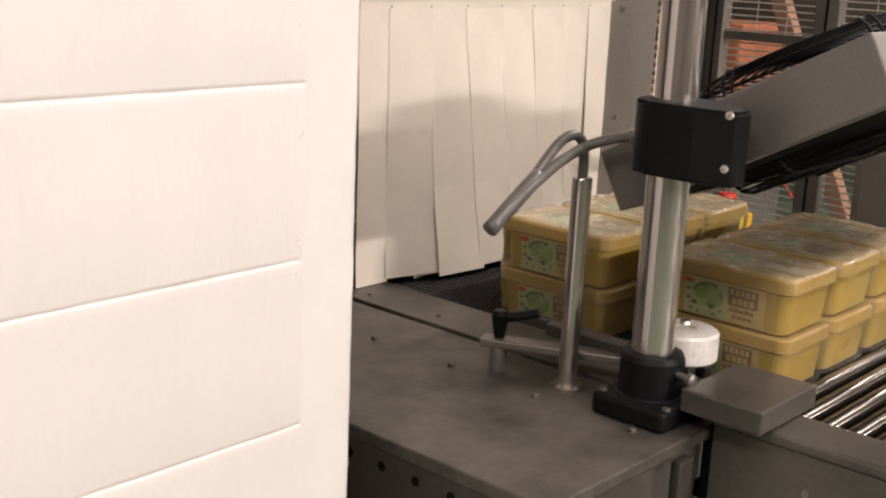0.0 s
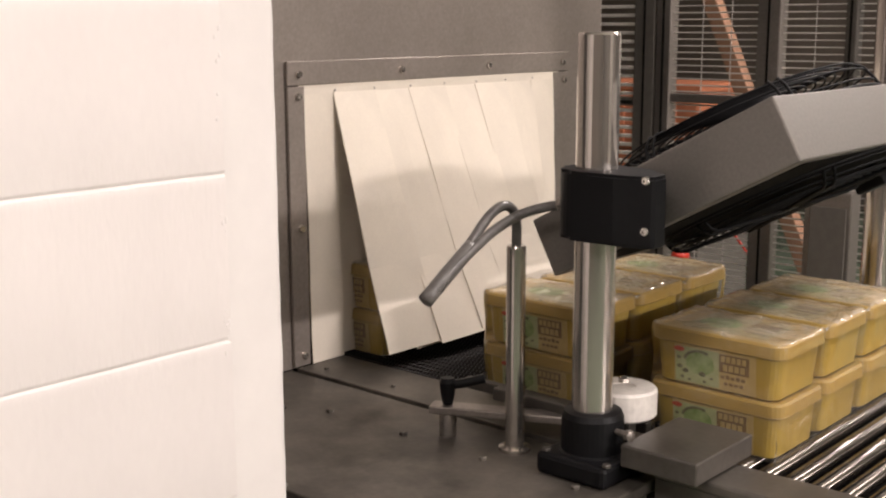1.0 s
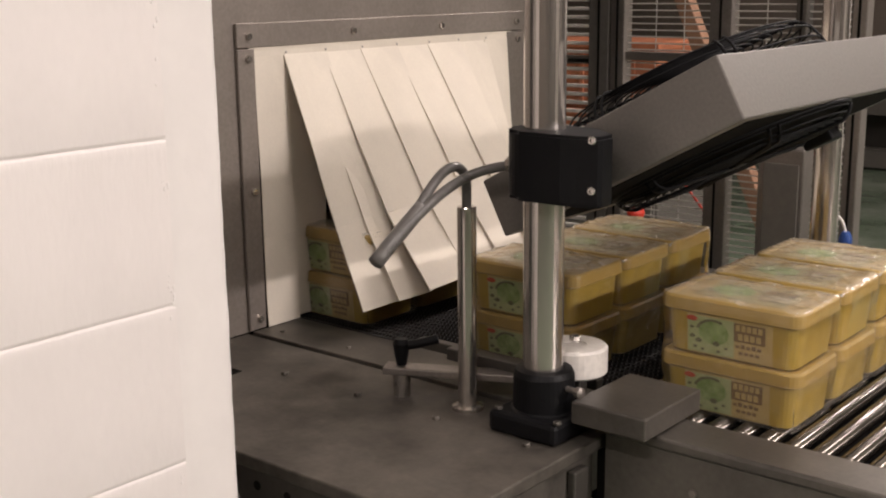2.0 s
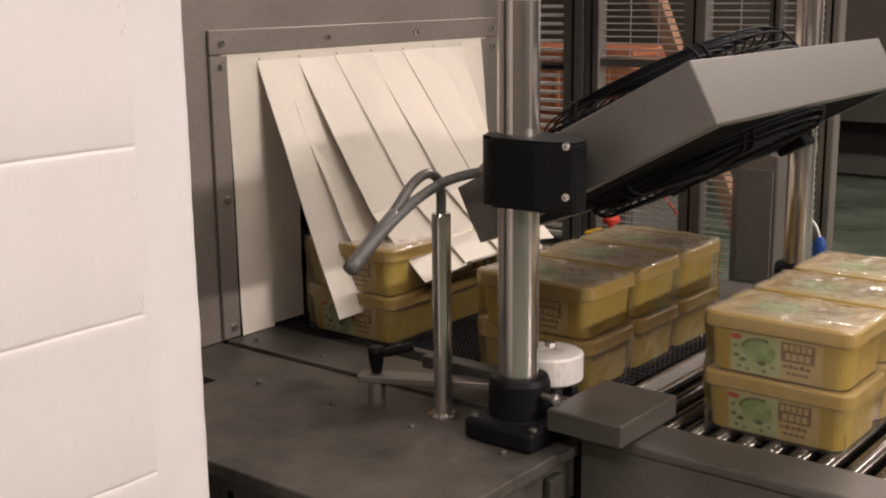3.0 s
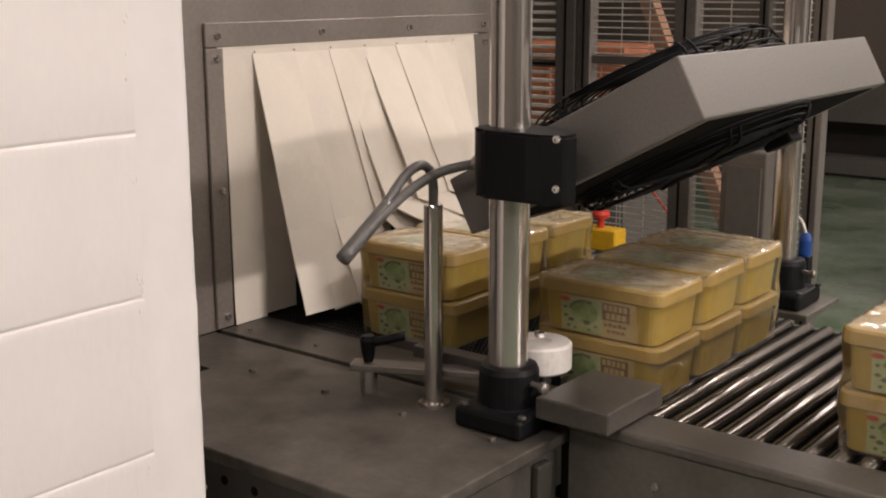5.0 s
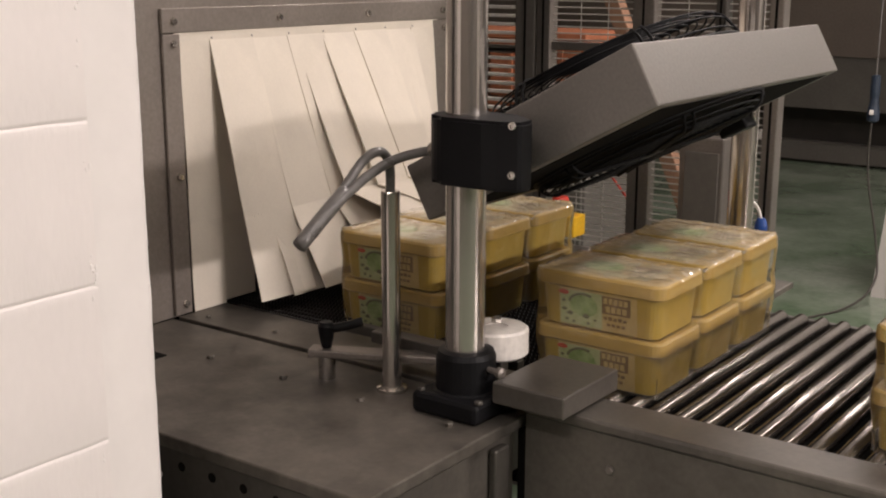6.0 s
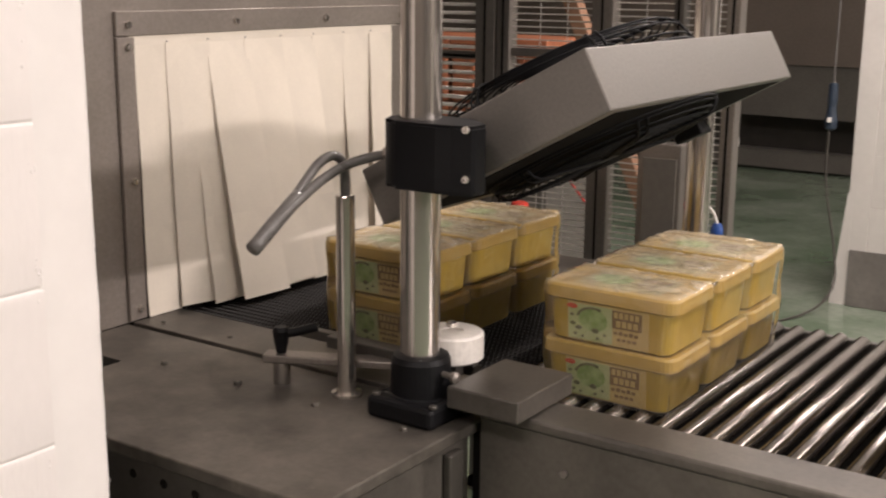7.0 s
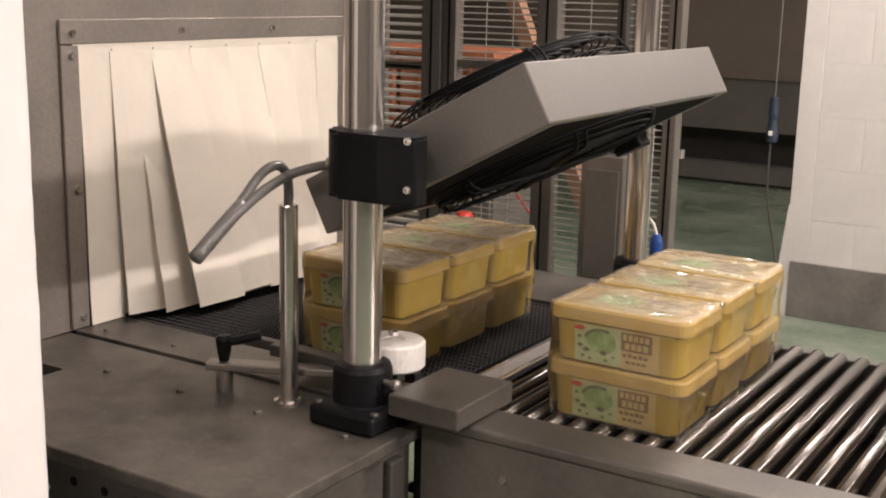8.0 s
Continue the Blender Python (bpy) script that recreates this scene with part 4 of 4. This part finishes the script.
def build_near_wall():
    """A wall of large painted blocks with shallow filled joints, plastered smooth at its corner."""
    fx, cy = 0.639, -0.600
    wall = thing("wall_1", pose(0, 0, 0), "white painted block wall ending in a corner", "wall", kind="structure")
    part("core", box(fx - 0.25, -4.8, 0, fx - 0.095, cy - 0.02, 3.2), M_WALL, wall)
    part("mortar", box(fx - 0.095, -4.8, 0, fx - 0.0010, cy - 0.070, 3.2), M_WALL, wall, "painted over mortar joints")
    # the plaster runs out thin over the ends of the blocks
    verts, faces = [], []
    rows, cols = 760, 16
    for r in range(rows + 1):
        z = 3.2 * r / rows
        reach = 0.066 + 0.007 * noise.noise((0.3, 0.7, z * 9)) + 0.004 * noise.noise((4.1, 0.2, z * 40))
        for c in range(cols + 1):
            y = -0.088 * c / cols
            k = min(1.0, max(0.0, (reach + y) / 0.016))
            x = 0.0011 * k * k * (3 - 2 * k) - 0.0009 + 0.00045 * noise.noise((1.7, y * 45, z * 22)) * k
            if c == 0:
                x -= 0.0022 + 0.0008 * noise.noise((2.2, 5.0, z * 30))
            verts.append((fx + x, cy + y + (0.0006 * noise.noise((7.7, 1.0, z * 35)) if c == 0 else 0.0), z))
    for r in range(rows):
        for c in range(cols):
            a = r * (cols + 1) + c
            faces.append((a, a + cols + 1, a + cols + 2, a + 1))
    base = len(verts)
    for r in range(rows + 1):
        edge = verts[r * (cols + 1)]
        verts.append((fx - 0.0060, cy + 0.0022, edge[2]))
        verts.append((fx - 0.25, cy + 0.0022, edge[2]))
    for r in range(rows):
        a, b = base + 2 * r, r * (cols + 1)
        faces.append((b, a, a + 2, b + cols + 1))
        faces.append((a, a + 1, a + 3, a + 2))
    me = bpy.data.meshes.new("corner_band")
    me.from_pydata(verts, [], faces)
    me.materials.append(M_WALL2)
    for p in me.polygons:
        p.use_smooth = True
    band = new("corner_band", me)
    band.parent = wall
    band["label"] = "smooth plastered corner band"
    rnd = random.Random(3)
    bm = bmesh.new()
    for z0, z1, count in ((1.165, 1.205, 9), (1.36, 1.46, 7), (0.98, 1.02, 4), (1.26, 1.31, 5)):
        for i in range(count):
            bmesh.ops.create_icosphere(bm, subdivisions=1, radius=rnd.uniform(0.0008, 0.0018), matrix=Matrix.Translation((fx - 0.0001, cy - 0.064 + rnd.uniform(-0.003, 0.003), rnd.uniform(z0, z1))) @ Matrix.Diagonal((0.6, 1, rnd.uniform(1, 2.6), 1)))
    ob = part("plaster_drips", bm, M_WALL2, wall, "small drips where the plaster ends")
    ob["kind"] = "stuff"
    bm = bmesh.new()
    for z in (1.163, 1.20, 1.02, 1.31, 1.41, 0.97):
        bmesh.ops.create_icosphere(bm, subdivisions=1, radius=rnd.uniform(0.0009, 0.0018), matrix=Matrix.Translation((fx - 0.0040, cy + 0.0018, z)) @ Matrix.Diagonal((1, 1, rnd.uniform(1.2, 2.4), 1)))
    chips = part("paint_chips", bm, M_SKIRT, wall, "dark chips in the paint of the corner")
    chips["kind"] = "stuff"
    meshes = []
    for v in range(5):
        # one block, wavy along its edges, its lower lip a little proud
        vs, fs = [], []
        nu, prof = 24, ((-0.085, 0.0008), (-0.0012, 0.0003), (-0.0004, 0.0013), (0.0, 0.0040), (0.0, 0.5), (0.0001, COURSE - 0.010), (0.0002, COURSE - 0.0034), (-0.0004, COURSE - 0.0012), (-0.0012, COURSE - 0.0003), (-0.085, COURSE - 0.0008))
        for u in range(nu + 1):
            for x, z in prof:
                z = COURSE * 0.5 if z == 0.5 else z
                wob = 0.0007 * noise.noise((u * 0.45, v * 3.3, round(z, 2) * 4))
                vs.append((x + (0.0005 * noise.noise((u * 0.3, z * 20, v * 5.1)) if x > -0.01 else 0), u / nu, z + (wob if x > -0.01 else 0)))
        m = len(prof)
        for u in range(nu):
            for k in range(m - 1):
                a = u * m + k
                fs.append((a, a + m, a + m + 1, a + 1))
        me = bpy.data.meshes.new("block")
        me.from_pydata(vs, [], fs)
        me.materials.append(M_WALL)
        for p in me.polygons:
            p.use_smooth = True
        meshes.append(me)
    for r in range(-9, 13):
        z = JOINT + r * COURSE
        if z < 0 or z > 3.04:
            continue
        first = 0.252 if r % 2 else 0.48
        y1 = cy - 0.060
        for c in range(10):
            size = first if c == 0 else 0.46
            ob = new("block", meshes[(r * 3 + c) % 5])
            ob.parent = wall
            ob.matrix_basis = Matrix.Translation((fx, y1 - size + 0.0001, z)) @ Matrix.Diagonal((1, size - 0.0002, 1, 1))
            y1 -= size
    return wall


def build_pillar():
    px, py = 0.030, 4.06
    pil = thing("wall_2", pose(0, 0, 0), "white painted block pillar with a grey skirting on the green floor", "pillar", kind="structure")
    part("core", box(px + 0.006, py + 0.0025, 0, px + 1.20, py + 0.9, 4.0), M_PILLAR, pil)
    bm = box(0.0004, 0, 0.0004, 0.3996, 0.09, 0.2356, 0.0014, 2)
    me = mesh_of(bm, "block", M_PILLAR)
    for r in range(17):
        for c in range(4):
            ob = new("block", me)
            ob.parent = pil
            x = px + 0.10 + c * 0.40 - (0.2 if r % 2 else 0)
            if x < px + 0.09:
                ob.matrix_basis = Matrix.Translation((px + 0.10, py, r * 0.236 - 0.012)) @ Matrix.Diagonal((0.5, 1, 1, 1))
            else:
                ob.matrix_basis = Matrix.Translation((x, py, r * 0.236 - 0.012))
    foot = bmesh.new()
    lo = [foot.verts.new(v) for v in ((px - 0.050, py - 0.004, 0), (px + 0.02, py - 0.004, 0), (px + 0.02, py + 0.3, 0), (px - 0.050, py + 0.3, 0))]
    hi = [foot.verts.new(v) for v in ((px - 0.004, py - 0.002, 0.52), (px + 0.02, py - 0.002, 0.52), (px + 0.02, py + 0.3, 0.52), (px - 0.004, py + 0.3, 0.52))]
    foot.faces.new(hi)
    foot.faces.new(lo[::-1])
    for i in range(4):
        foot.faces.new((lo[i], lo[(i + 1) % 4], hi[(i + 1) % 4], hi[i]))
    part("splayed_foot", foot, M_PILLAR, pil, "white plaster splayed out at the floor")
    part("corner_band", box(px, py - 0.0010, 0, px + 0.098, py + 0.3, 4.0, 0.004, 3), M_PILLAR, pil)
    part("skirting", box(px + 0.026, py - 0.012, 0.001, px + 1.25, py - 0.0012, 0.262, 0.002, 1), M_SKIRT, pil, "worn grey skirting")


build_setting()
build_lamp_fittings()
build_tunnel()
build_curtain()
build_table()
build_belt()
build_conveyor()
build_pole("fan_pole", 0.6335, -0.078, 1.442, "polished steel fan pole in a black base on the table")
build_pole("fan_pole", 0.676, 0.735, 1.75, "polished steel fan pole in a black base beyond the belt", 0.0235)
build_fan()
build_sensor()
build_guide()
PACK_A = build_pack(0, 1, "shrink-wrapped pack of six golden tubs on the rollers")
PACK_B = build_pack(0, 2, "shrink-wrapped pack of six golden tubs leaving the mesh belt")
PACK_C = build_pack(0, 3, "shrink-wrapped pack of six golden tubs coming through the curtain")
build_fence()
build_back()
build_pillar()
build_near_wall()


# ---- what moves ----
def motions():
    half_y = 1.5 * (TUB_Y + 0.002)
    ways = (
        (PACK_A, 0.091, ((0.0, 0.630), (0.5, 0.672), (1.0, 0.712), (1.7, 0.780), (2.8, 0.886), (3.5, 0.962), (4.0, 1.012), (5.3, 1.142), (6.0, 1.214), (8.0, 1.414))),
        (PACK_B, 0.091, ((0.0, 0.341), (0.5, 0.375), (1.0, 0.408), (1.7, 0.452), (2.8, 0.521), (3.5, 0.570), (4.0, 0.602), (5.4, 0.692), (6.0, 0.735), (6.5, 0.775), (7.0, 0.820), (7.5, 0.874), (8.0, 0.924))),
        (PACK_C, 0.112, ((0.0, -0.130), (0.5, -0.075), (1.0, -0.028), (1.7, 0.019), (2.3, 0.067), (2.8, 0.126), (4.0, 0.244), (5.4, 0.312), (6.0, 0.343), (6.5, 0.370), (7.0, 0.404), (7.5, 0.440), (8.0, 0.471))),
    )
    for pack, near, rows in ways:
        walk(pack, [(t, pose(x, near + half_y, TOP)) for t, x in rows])
    times = (0.0, 0.5, 1.0, 1.5, 3.0, 3.5, 4.0, 5.5, 6.0, 6.5, 7.0, 7.5, 8.0)
    swing = {
        0: ((1, 1, 1, 1, 1, 1, 1, 1, 1, 1, 1, 1, 1), (0,) * 13),
        1: ((3, 13, 17.5, 22, 24, 13, 13.5, 16.5, 15, 12.5, 4, 4, 5), (1, 2, 2, 2, 1, 1, 1, 1, 1, 1, 1, 0, 1)),
        2: ((6.5, 16.5, 20.5, 24.5, 34, 17, 17, 20, 18.5, 14.8, 10.5, 9.5, 14), (3, 6, 4, 6, 15, -14, -20, 13, 12, 1, 1, 1, 1)),
        3: ((7.5, 17.5, 21.5, 26, 36, 21, 20, 21.5, 19.5, 15.5, 10, 14.5, 13.5), (2, 5, 4, 5, 14, 58, 58, 28, 26, 2, 1, 1, 1)),
        4: ((7.5, 17.5, 21.5, 26.5, 37, 23, 22, 27, 26, 21, 9, 13, 13), (2, 5, 4, 5, 13, 57, 58, 52, 53, -22, 2, 2, 2)),
        5: ((6, 15.5, 19.5, 25.5, 36, 23, 22, 26, 25, 19, 2.5, 11, 11), (2, 4, 4, 5, 14, 57, 58, 53, 54, -20, 2, 2, 2)),
        6: ((3, 8, 11, 16, 25, 19, 18, 20, 19, 13, 1.5, 4, 5), (1, 1, 1, 2, 6, 16, 16, 16, 14, 4, 1, 1, 1)),
        7: ((1, 2, 3, 4, 6, 5, 5, 5, 5, 4, 1, 1, 1), (0,) * 13),
    }
    follow = (min, "mean", min, max, min, "mean", min)
    for k, (upper, lower, y) in enumerate(BACK_STRIPS):
        (a, b), (c, d), rule = swing[k], swing[k + 1], follow[k]
        up = [0.5 * (p + q) if rule == "mean" else rule(p, q) for p, q in zip(a, c)]
        low = [0.4 * (p + q) if rule == "mean" else rule(p, q) for p, q in zip(b, d)]
        walk(upper, [(t, pose(-0.006, y, 0, 0, 1.0 - up[i], 0)) for i, t in enumerate(times)])
        walk(lower, [(t, pose(0, 0, -UPPER, 0, -low[i], 0)) for i, t in enumerate(times)])
    for k, (upper, lower, y) in enumerate(STRIPS):
        a, b = swing[k]
        walk(upper, [(t, pose(0.0012 * (k % 2), y, 0, 0, -a[i], 0)) for i, t in enumerate(times)])
        walk(lower, [(t, pose(0, 0, -UPPER, 0, -b[i], 0)) for i, t in enumerate(times)])


motions()
